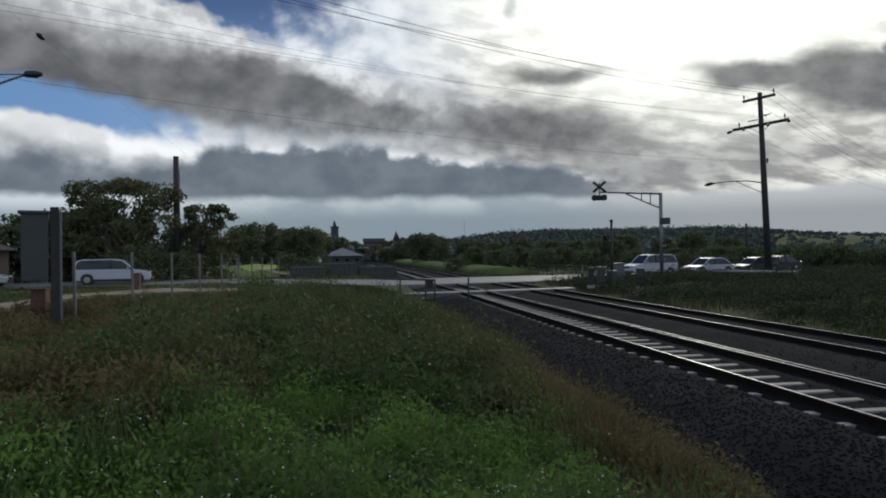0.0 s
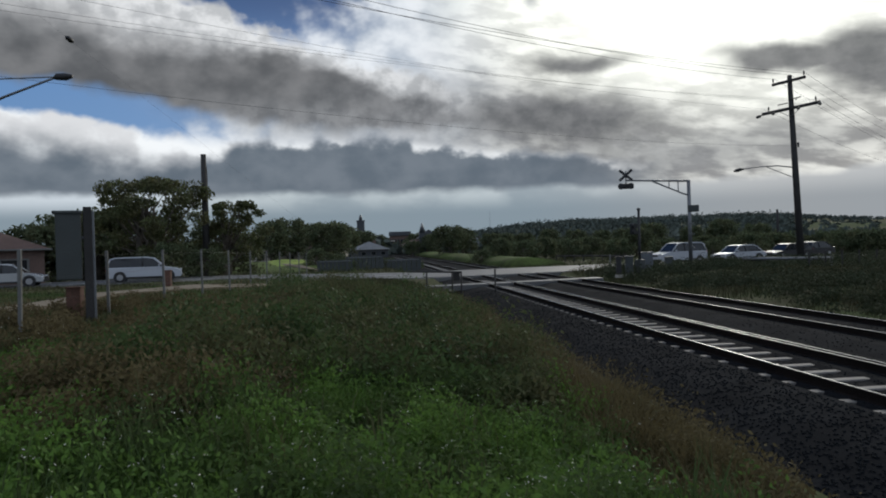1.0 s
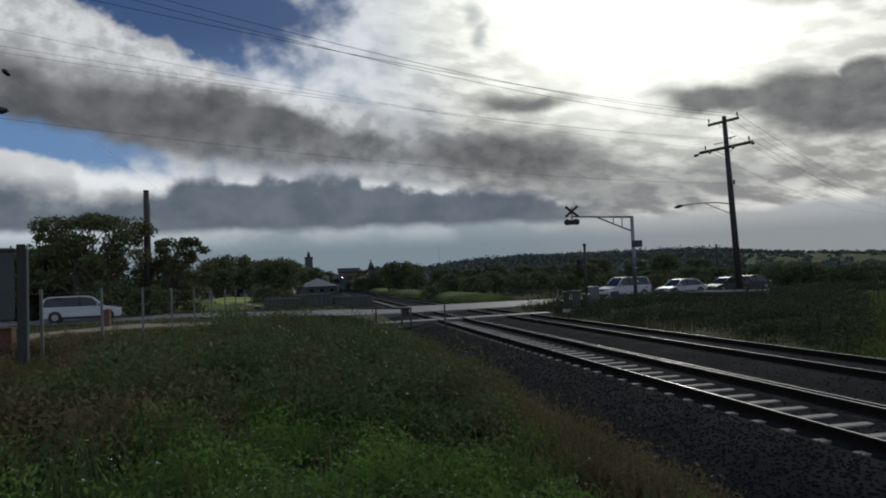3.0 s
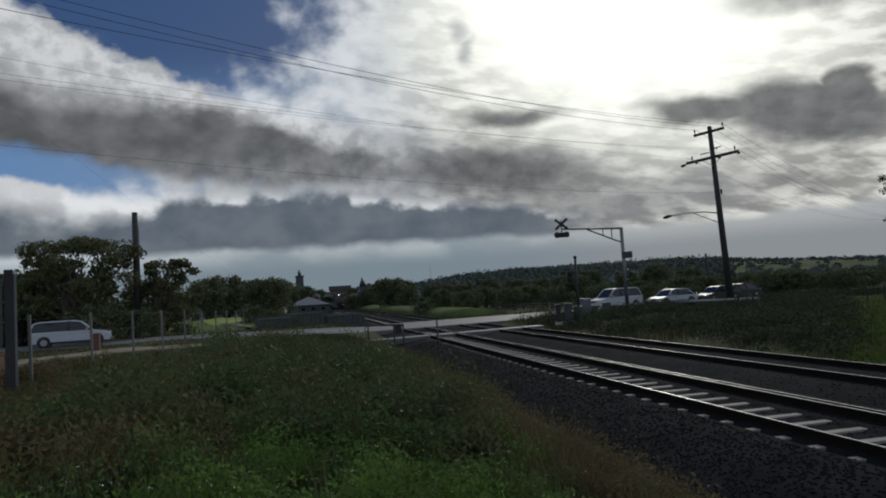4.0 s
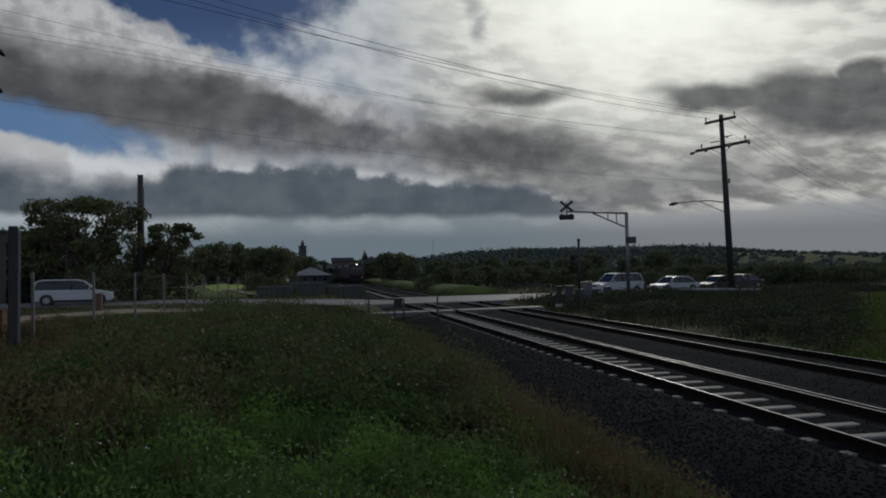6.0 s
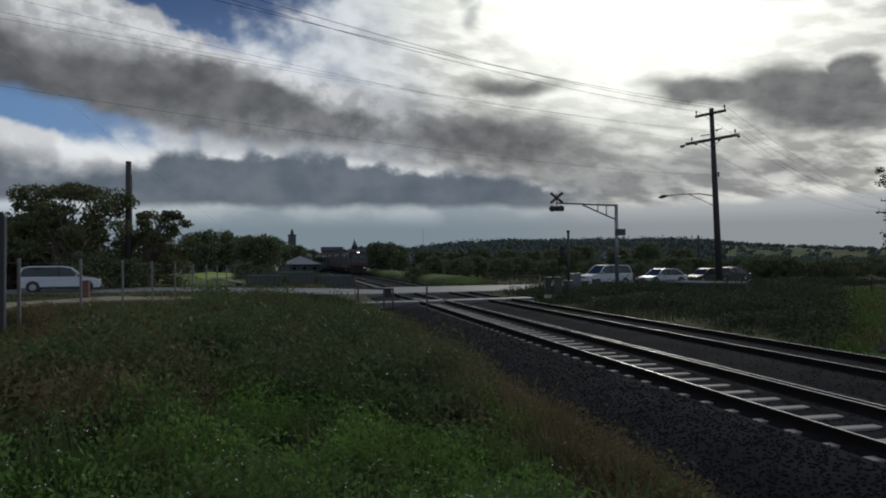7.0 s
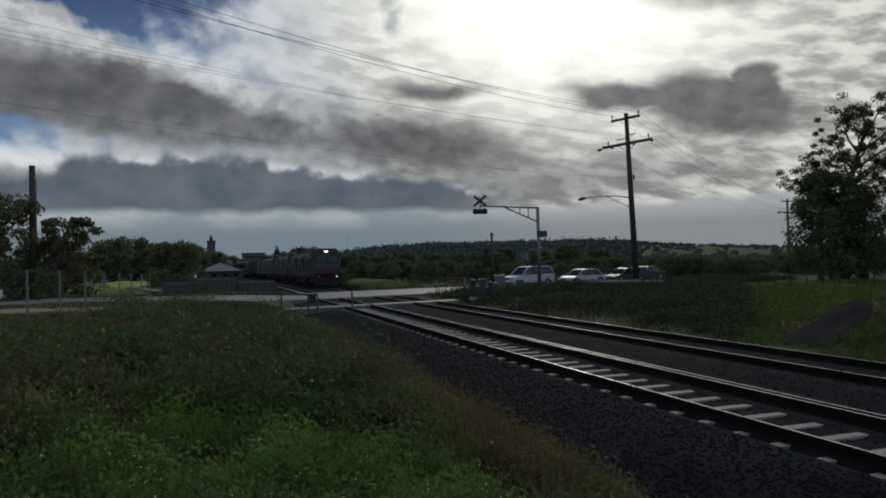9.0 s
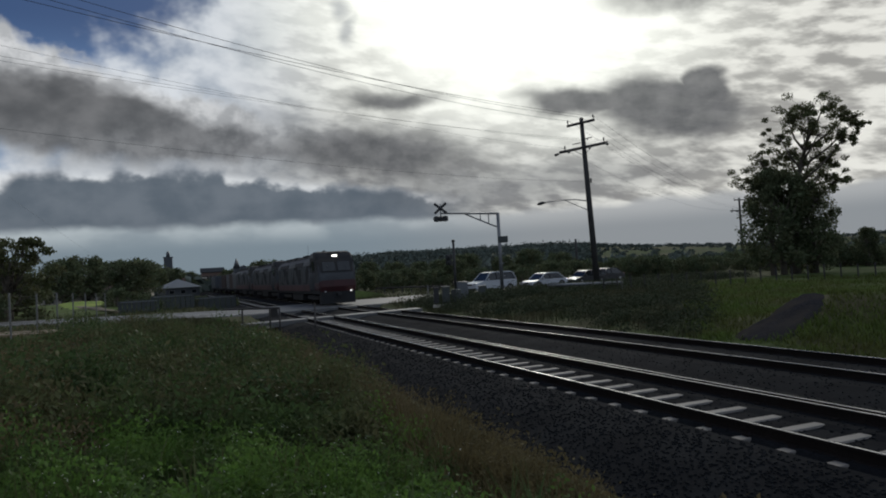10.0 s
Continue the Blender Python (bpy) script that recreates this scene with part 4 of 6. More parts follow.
def car(at, yaw, length, width, height, paint, kind, label, category="car"):
    c = thing("car", label, category, "cars waiting at the crossing", m=pose(at[0], at[1], at[2], 0, 0, yaw))
    lower, cab, belt = car_body(length, height, kind)
    W = width / 2
    bm = bmesh.new()
    prism(bm, lower, -W, W, "x")
    edges = [e for e in bm.edges]
    bmesh.ops.bevel(bm, geom=edges, offset=0.06, segments=3, affect="EDGES", profile=0.5)
    body = part("body", bm, paint, c, smooth=False)
    bm = bmesh.new()
    lo = [bm.verts.new((-W + 0.08 + (0.0 if z < belt + 0.01 else 0.16), y, z)) for y, z in cab]
    hi = [bm.verts.new((W - 0.08 - (0.0 if z < belt + 0.01 else 0.16), y, z)) for y, z in cab]
    n = len(cab)
    for i in range(n):
        bm.faces.new((lo[i], lo[(i + 1) % n], hi[(i + 1) % n], hi[i]))
    bm.faces.new(lo[::-1]), bm.faces.new(hi)
    part("cabin", bm, "glass", c, "dark glasshouse")
    # roof skin and pillars
    bm = bmesh.new()
    roof = [p for p in cab if p[1] > height - 0.12]
    a = [bm.verts.new((-W + 0.21, y, z + 0.025)) for y, z in roof]
    b = [bm.verts.new((W - 0.21, y, z + 0.025)) for y, z in roof]
    a2 = [bm.verts.new((-W + 0.19, y, z - 0.05)) for y, z in roof]
    b2 = [bm.verts.new((W - 0.19, y, z - 0.05)) for y, z in roof]
    for i in range(len(roof) - 1):
        bm.faces.new((a[i], a[i + 1], b[i + 1], b[i])), bm.faces.new((a2[i], a2[i + 1], a[i + 1], a[i])), bm.faces.new((b2[i], b2[i + 1], b[i + 1], b[i]))
    part("roof", bm, paint, c)
    for s in (-1, 1):
        for (y0, z0), (y1, z1) in ((cab[0], cab[1]), (cab[-1], cab[-2]), ((0.0 - 0.1, belt), (-0.12, height - 0.02))):
            part("pillar", tube(bmesh.new(), [(s * (W - 0.07), y0, z0), (s * (W - 0.22), y1, z1)], 0.045, 6), paint if y0 != -0.1 else "dark", c)
        part("side_sill", box(bmesh.new(), (s * (W - 0.02), 0, 0.30), (0.06, length * 0.5, 0.12), 0.02), "dark", c)
        part("mirror", box(bmesh.new(), (s * (W + 0.06), length / 2 - 1.45, belt + 0.08), (0.18, 0.10, 0.13), 0.03), paint, c)
        part("headlight", box(bmesh.new(), (s * (W - 0.27), length / 2 - 0.10, belt - 0.26), (0.42, 0.16, 0.14), 0.03), "lamp_glass", c, "clear headlight")
        part("tail_light", box(bmesh.new(), (s * (W - 0.14), -length / 2 + 0.03, belt - 0.12), (0.2, 0.10, 0.26), 0.03), "tail_red", c, "red tail light")
        for hy in (0.25, -0.75):
            part("door_handle", box(bmesh.new(), (s * (W + 0.0), hy - 0.2, belt - 0.13), (0.03, 0.18, 0.03), 0.008), paint, c)
        for wy in (length / 2 - 0.85, -length / 2 + 0.85):
            w = part("wheel", tube(bmesh.new(), [(s * (W - 0.25), wy, 0.33), (s * (W - 0.23), wy, 0.33), (s * (W - 0.02), wy, 0.33), (s * (W + 0.01), wy, 0.33)], [0.30, 0.335, 0.335, 0.30], 22), "tyre", c)
            part("rim", tube(bmesh.new(), [(s * (W - 0.05), wy, 0.33), (s * (W + 0.025), wy, 0.33)], [0.215, 0.20], 18), "rim", w)
            part("arch", tube(bmesh.new(), [(s * (W - 0.1), wy, 0.35), (s * (W + 0.004), wy, 0.35)], [0.39, 0.39], 22), "dark", c, "dark wheel arch")
    part("bumper", box(bmesh.new(), (0, length / 2 - 0.03, 0.38), (width * 0.86, 0.10, 0.16), 0.03), "dark", c)
    part("grille", box(bmesh.new(), (0, length / 2 - 0.01, belt - 0.32), (width * 0.4, 0.06, 0.14), 0.02), "dark", c)
    return c


ROAD_YAW = math.degrees(math.atan2(-ROAD_DIR.x, ROAD_DIR.y))
CAR_A = polar(-16.95, 52.0)
car((CAR_A.x, CAR_A.y, 0.42), ROAD_YAW, 4.75, 1.85, 1.66, "car_white", "suv", "white station wagon waiting on the road at the crossing")
CAR_B = polar(-25.9, 53)
car((CAR_B.x, CAR_B.y, 0.42), ROAD_YAW, 4.6, 1.8, 1.47, "car_silver", "sedan", "silver sedan waiting behind a white wagon")
CAR_C = polar(24.9, 64)
car((CAR_C.x, CAR_C.y, 0.02), ROAD_YAW + 180, 4.8, 1.9, 1.85, "car_white", "suv", "white four-wheel drive waiting at the crossing")
CAR_D = polar(29.25, 68)
car((CAR_D.x, CAR_D.y, 0.0), ROAD_YAW + 180, 4.7, 1.85, 1.48, "car_white", "sedan", "white sedan with sun glinting on its bonnet")
CAR_E = polar(32.6, 74)
car((CAR_E.x, CAR_E.y, 0.0), ROAD_YAW + 180, 4.6, 1.8, 1.44, "car_dark", "suv", "dark hatchback waiting in the queue of cars")
CAR_F = polar(34.2, 80)
car((CAR_F.x, CAR_F.y, 0.0), ROAD_YAW + 180, 4.4, 1.8, 1.5, "car_dark", "sedan", "dark sedan at the end of the queue")


# ---- train: front at +y of its own space is turned towards -y of the track ----
def bogie(parent, y, axles):
    b = part("bogie", box(bmesh.new(), (0, y, 0.62), (2.3, 1.9 * (axles - 1) + 1.0, 0.34), 0.05), "loco_dark", parent, "dark bogie frame")
    for k in range(axles):
        wy = y + (k - (axles - 1) / 2) * 1.85
        for s in (-0.8, 0.8):
            bm = bmesh.new()
            tube(bm, [(s - 0.07, wy, 0.52), (s + 0.07, wy, 0.52)], 0.51, 20)
            part("wheel", bm, "rail_side", b)
    return b


def rounded_prism(profile, half, offset, segments=4):
    """A side profile drawn across the vehicle, its side edges rounded off."""
    bm = prism(bmesh.new(), profile, -half, half, "x")
    sides = [e for e in bm.edges if abs(e.verts[0].co.x - e.verts[1].co.x) < 0.01]
    bmesh.ops.bevel(bm, geom=sides, offset=offset, segments=segments, affect="EDGES", profile=0.5)
    return bm


def locomotive(label):
    t = thing("locomotive", label, "locomotive", "train vehicles")
    # cowl body behind the cab, its shoulders rounded
    side = [(-1.47, 1.15), (-1.47, 3.30), (-1.36, 3.62), (-1.12, 3.88), (-0.7, 4.10), (0.7, 4.10), (1.12, 3.88), (1.36, 3.62), (1.47, 3.30), (1.47, 1.15)]
    part("body", prism(bmesh.new(), side, -10.6, 7.6, "y"), "loco_grey", t, "silver-grey ribbed body side")
    # cab with a raked, rounded nose
    nose = [(7.6, 1.12), (11.0, 1.12), (11.2, 1.5), (11.16, 2.2), (11.0, 2.55), (10.5, 3.5), (10.25, 3.92), (9.9, 4.18), (9.3, 4.30), (7.6, 4.28)]
    cab = part("cab", rounded_prism(nose, 1.48, 0.30), "loco_grey", t, "grey raked driving cab", True)
    band = [(9.2, 1.10), (11.03, 1.10), (11.23, 1.5), (11.2, 2.0), (9.2, 2.0)]
    part("nose_band", rounded_prism(band, 1.50, 0.30), "loco_red", cab, "red lower nose")
    mask = [(11.0, 2.62), (10.54, 3.50), (10.28, 3.93), (9.92, 4.21), (9.3, 4.33), (8.6, 4.33), (10.0, 2.62)]
    part("windscreen_surround", rounded_prism(mask, 1.495, 0.28), "loco_dark", cab, "black windscreen surround")
    for s in (-1, 1):
        part("windscreen", prism(bmesh.new(), [(11.0, 2.72), (10.62, 3.45), (10.5, 3.42), (10.85, 2.70)], s * 0.60 - 0.50, s * 0.60 + 0.50, "x"), "glass", cab, "dark windscreen pane")
        part("cheek", box(bmesh.new(), (s * 1.485, 8.75, 3.25), (0.04, 1.9, 1.2), 0.015), "loco_dark", cab, "black cab side above the waist")
        part("side_window", box(bmesh.new(), (s * 1.515, 9.1, 3.2), (0.03, 0.95, 0.72), 0.01), "glass", cab)
        door = part("cab_door", box(bmesh.new(), (s * 1.49, 7.95, 2.4), (0.03, 0.72, 2.2), 0.01), "loco_grey", cab)
        part("door_window", box(bmesh.new(), (s * 1.51, 7.95, 3.0), (0.02, 0.45, 0.6), 0.01), "glass", door)
        for y in (7.5, 8.4):
            part("handrail", tube(bmesh.new(), [(s * 1.54, y, 1.3), (s * 1.54, y, 3.1)], 0.025, 6), "steel", cab)
        part("ditch_light", tube(bmesh.new(), [(s * 1.02, 11.1, 1.12), (s * 1.02, 11.26, 1.12)], [0.06, 0.055], 10), "ditch" if s < 0 else "lamp_glass", cab, "low ditch light")
        # black chevrons across the silver side
        for y, lean, wide in ((5.2, 1.6, 1.5), (2.3, -1.4, 1.1), (-0.9, 1.5, 1.7), (-4.3, -1.5, 1.3), (-7.6, 1.4, 1.6)):
            quad = [(y - wide / 2, 1.75), (y + wide / 2, 1.75), (y + wide / 2 + lean, 3.28), (y - wide / 2 + lean, 3.28)]
            bm = prism(bmesh.new(), quad, min(s * 1.46, s * 1.482), max(s * 1.46, s * 1.482), "x")
            part("chevron", bm, "loco_dark", t, "black slanted stripe")
        part("sill_band", box(bmesh.new(), (s * 1.475, -1.6, 1.42), (0.04, 17.8, 0.52), 0.01), "loco_red", t, "dull red band along the sill")
        for k in range(7):
            y = -9.4 + 2.4 * k
            d = part("body_door", box(bmesh.new(), (s * 1.484, y, 2.45), (0.02, 0.9, 1.2), 0.006), "loco_dark" if k in (2, 5) else "loco_grey", t, "hinged engine door")
            part("latch", box(bmesh.new(), (s * 1.5, y + 0.35, 2.4), (0.02, 0.05, 0.14), 0.005), "steel", d)
        part("grille", prism(bmesh.new(), [(s * 1.50, 3.30), (s * 1.39, 3.64), (s * 1.34, 3.62), (s * 1.44, 3.28)], -8.8, -3.6, "y"), "loco_dark", t, "dark radiator grille")
        part("grille", prism(bmesh.new(), [(s * 1.50, 3.30), (s * 1.39, 3.64), (s * 1.34, 3.62), (s * 1.44, 3.28)], 0.2, 4.2, "y"), "loco_dark", t, "dark engine grille")
        for z in (0.45, 0.8):
            part("step", box(bmesh.new(), (s * 1.3, 7.95, z), (0.3, 0.6, 0.05), 0.01), "loco_dark", t)
        part("wiper", tube(bmesh.new(), [(s * 0.55, 11.02, 2.66), (s * 0.75, 10.75, 3.2)], 0.015, 5), "dark", cab)
    part("headlight", box(bmesh.new(), (0, 10.3, 3.93), (0.42, 0.14, 0.10), 0.03), "headlight", cab, "lit twin headlight")
    part("number_box", box(bmesh.new(), (0, 10.05, 4.16), (1.0, 0.2, 0.16), 0.03), "loco_dark", cab)
    part("roof", prism(bmesh.new(), [(-1.05, 3.96), (1.05, 3.96), (0.7, 4.18), (-0.7, 4.18)], -10.5, 7.5, "y"), "loco_dark", t, "grimy dark roof")
    for y, w in ((5.8, 1.6), (2.2, 2.4), (-3.0, 2.0), (-7.2, 3.0)):
        part("roof_fan", box(bmesh.new(), (0, y, 4.22), (1.7, w, 0.14), 0.05), "loco_dark", t)
    part("exhaust", tube(bmesh.new(), [(0, 0.3, 4.0), (0, 0.3, 4.28)], 0.22, 10), "loco_dark", t)
    for y in (8.3, 8.7):
        part("horn", tube(bmesh.new(), [(0.5, y - 0.2, 4.36), (0.5, y + 0.15, 4.36), (0.5, y + 0.22, 4.36)], [0.03, 0.05, 0.09], 8), "dark", cab)
    part("underframe", box(bmesh.new(), (0, 0, 1.05), (2.8, 21.6, 0.24), 0.03), "loco_dark", t)
    part("fuel_tank", box(bmesh.new(), (0, -0.4, 0.62), (2.5, 5.2, 0.68), 0.12), "loco_dark", t)
    part("pilot", prism(bmesh.new(), [(10.4, 0.2), (11.05, 0.16), (11.15, 1.1), (10.4, 1.1)], -1.35, 1.35, "x"), "loco_dark", t, "dark pilot plate")
    part("coupler", box(bmesh.new(), (0, 11.3, 0.88), (0.3, 0.5, 0.3), 0.05), "loco_dark", t)
    bogie(t, 6.6, 3), bogie(t, -6.9, 3)
    return t


def wagon(label, paint, n):
    t = thing("freight_wagon", label, "wagon", "train vehicles")
    part("deck", box(bmesh.new(), (0, 0, 0.98), (2.6, 18.4, 0.24), 0.03), "loco_dark", t, "dark flat wagon deck")
    part("sill", box(bmesh.new(), (0, 0, 0.75), (0.5, 17.6, 0.3), 0.03), "loco_dark", t)
    size = 18.0 / n
    for k in range(n):
        y = -9.0 + size * (k + 0.5)
        b = part("container", box(bmesh.new(), (0, y, 1.10 + 1.35), (2.44, size - 0.15, 2.6), 0.03), paint[k % len(paint)], t, "ribbed freight container")
        for s in (-1, 1):
            for j in range(int(size / 0.6)):
                part("rib", box(bmesh.new(), (s * 1.225, y - size / 2 + 0.4 + j * 0.6, 2.45), (0.03, 0.22, 2.35)), paint[k % len(paint)], b)
    bogie(t, 6.4, 2), bogie(t, -6.4, 2)
    return t


TRAIN = [(locomotive("silver-grey diesel locomotive with red nose and lit headlight"), 0.0),
         (locomotive("silver-grey diesel locomotive with black slanted stripes, coupled second"), 22.8),
         (locomotive("silver-grey diesel locomotive coupled ahead of the wagons"), 45.6),
         (wagon("flat wagon loaded with grey and brown containers", ("box_pale", "box_rust"), 3), 67.3),
         (wagon("flat wagon loaded with blue and brown containers", ("box_blue", "box_rust"), 2), 87.0),
         (wagon("flat wagon loaded with pale containers", ("box_pale", "box_pale", "box_blue"), 3), 106.7)]


def train_pose(y):
    x = FAR + 0.785 + bend(y)
    turn = math.degrees(math.atan2(bend(y + 5) - bend(y - 5), 10))
    return pose(x, y, rise(y), 0, 0, 180 - turn)


# ---- trees ----
def leaf_cloud(rng, centres, radii, per, size):
    """Small leaf cards scattered in clumps; returns vertices and faces."""
    c = np.repeat(np.asarray(centres, float), per, 0)
    r = np.repeat(np.asarray(radii, float), per, 0)
    n = len(c)
    d = rng.normal(size=(n, 3))
    d /= np.linalg.norm(d, axis=1, keepdims=True)
    p = c + d * r * (rng.random((n, 1)) ** 0.45)
    a = rng.normal(size=(n, 3))
    a[:, 2] -= 0.4
    a /= np.linalg.norm(a, axis=1, keepdims=True)
    b = np.cross(a, rng.normal(size=(n, 3)))
    b /= np.linalg.norm(b, axis=1, keepdims=True)
    s = size * (0.6 + 0.8 * rng.random((n, 1)))
    v = np.stack([p - a * s, p + b * s * 0.45, p + a * s, p - b * s * 0.45], 1).reshape(-1, 3)
    f = np.arange(4 * n).reshape(-1, 4)
    return v, f


def grow_tree(seed, height, spread_x, spread_y, base, clumps, per, leaf, clump_r, material="leaf", lean=0.0, flat=0.7, stems=1, low=0.35):
    """A trunk with limbs to leafy clumps. Returns the trunk and crown meshes."""
    rng = np.random.default_rng(seed)
    bm = bmesh.new()
    centres, radii = [], []
    stems_at = [(rng.uniform(-0.3, 0.3) * spread_x * (stems > 1), rng.uniform(-0.3, 0.3) * spread_y * (stems > 1)) for _ in range(stems)]
    for k in range(clumps):
        sx, sy = stems_at[k % stems]
        u = (k + 0.5) / clumps
        z = height * (low + (1 - low) * u ** 0.8)
        wide = math.sin(math.pi * min(1, 0.25 + 0.70 * u)) ** 0.6
        a = k * 2.399 + rng.uniform(-0.5, 0.5)
        q = wide * math.sqrt(rng.uniform(0.12, 1.0))
        c = Vector((sx * 0.5 + lean * u + math.cos(a) * q * spread_x, sy * 0.5 + math.sin(a) * q * spread_y, min(z, height - clump_r * 0.6)))
        centres.append(c), radii.append((clump_r * rng.uniform(0.7, 1.3),) * 2 + (clump_r * flat * rng.uniform(0.7, 1.2),))
        fork = Vector((sx + lean * u * 0.35, sy, max(0.12 * height, c.z * rng.uniform(0.4, 0.62))))
        mid = fork.lerp(c, 0.55) + Vector((0, 0, -0.05 * height))
        tube(bm, [fork, mid, c], [base * 0.34, base * 0.2, base * 0.06], 5)
    for sx, sy in stems_at:
        tube(bm, [(sx, sy, -0.3), (sx + lean * 0.05, sy, height * 0.22), (sx + lean * 0.2, sy, height * 0.48), (sx * 0.6 + lean * 0.4, sy * 0.6, height * 0.72)],
             [base * 1.25, base, base * 0.7, base * 0.25], 9)
    me = bpy.data.meshes.new("trunk")
    bm.to_mesh(me), bm.free()
    me.materials.append(M["bark"])
    v, f = leaf_cloud(rng, centres, radii, per, leaf)
    return me, raw_mesh("crown", v, f, material)


def plant_tree(meshes, at, label, group="", scale=1.0, yaw=0.0, category="tree", name="tree", sink=0.0):
    t = thing(name, label, category, group, m=pose(at[0], at[1], land(at[0], at[1]) - sink, 0, 0, yaw) @ Matrix.Diagonal((scale, scale, scale, 1)))
    for n, me in zip(("trunk", "crown"), meshes):
        new(n, me).parent = t
    return t


GUM_LOBES = ((2.2, 17.2, 1.2), (3.6, 16.6, 1.1), (5.5, 16.0, 0.9), (6.3, 15.0, 0.7), (5.2, 13.3, 0.8), (0.3, 16.0, 1.0), (-0.6, 14.3, 0.9),
             (1.6, 14.9, 1.0), (3.1, 14.2, 1.1), (0.2, 12.6, 1.0), (2.3, 12.2, 1.2), (-2.6, 11.9, 1.0), (-4.2, 10.4, 1.1), (-3.0, 9.4, 1.2),
             (-1.0, 10.5, 1.3), (1.2, 10.0, 1.4), (3.2, 10.3, 1.1), (4.3, 9.4, 0.8), (3.8, 11.3, 0.8), (-2.0, 7.6, 1.4), (0.4, 7.8, 1.5), (2.4, 7.6, 1.2))


def tall_gum():
    """A leaning trunk that forks into limbs, each ending in a ragged lobe of drooping leaves."""
    rng = np.random.default_rng(21)
    bm = bmesh.new()
    trunk = [Vector(p) for p in ((0, 0, -0.3), (0.15, 0, 4), (0.5, 0.1, 8), (1.3, 0, 11.5), (2.4, 0, 15.0))]
    tube(bm, trunk, [0.55, 0.42, 0.33, 0.22, 0.08], 10)
    centres, radii = [], []
    for x, z, r in GUM_LOBES:
        y = rng.uniform(-2.2, 2.2)
        fork_z = max(3.5, z - rng.uniform(2.6, 4.2))
        k = next(i for i in range(4) if trunk[i + 1].z >= min(fork_z, 14.9))
        fork = trunk[k].lerp(trunk[k + 1], (min(fork_z, 14.9) - trunk[k].z) / (trunk[k + 1].z - trunk[k].z))
        end = Vector((x, y, z))
        mid = fork.lerp(end, 0.5) + Vector((rng.uniform(-0.3, 0.3), rng.uniform(-0.3, 0.3), -0.35))
        tube(bm, [fork, mid, end], [0.16, 0.10, 0.035], 6)
        for _ in range(15):
            d = Vector(rng.normal(size=3)) * r * 0.85
            c = end + Vector((d.x, d.y, d.z * 0.75))
            tube(bm, [end.lerp(mid, 0.2), c], [0.035, 0.012], 4)
            q = rng.uniform(0.3, 0.6) * r
            centres.append(c), radii.append((q, q, q * 0.8))
    me = bpy.data.meshes.new("trunk")
    bm.to_mesh(me), bm.free()
    me.materials.append(M["bark"])
    v, f = leaf_cloud(rng, centres, radii, 75, 0.125)
    return me, raw_mesh("crown", v, f, "leaf")


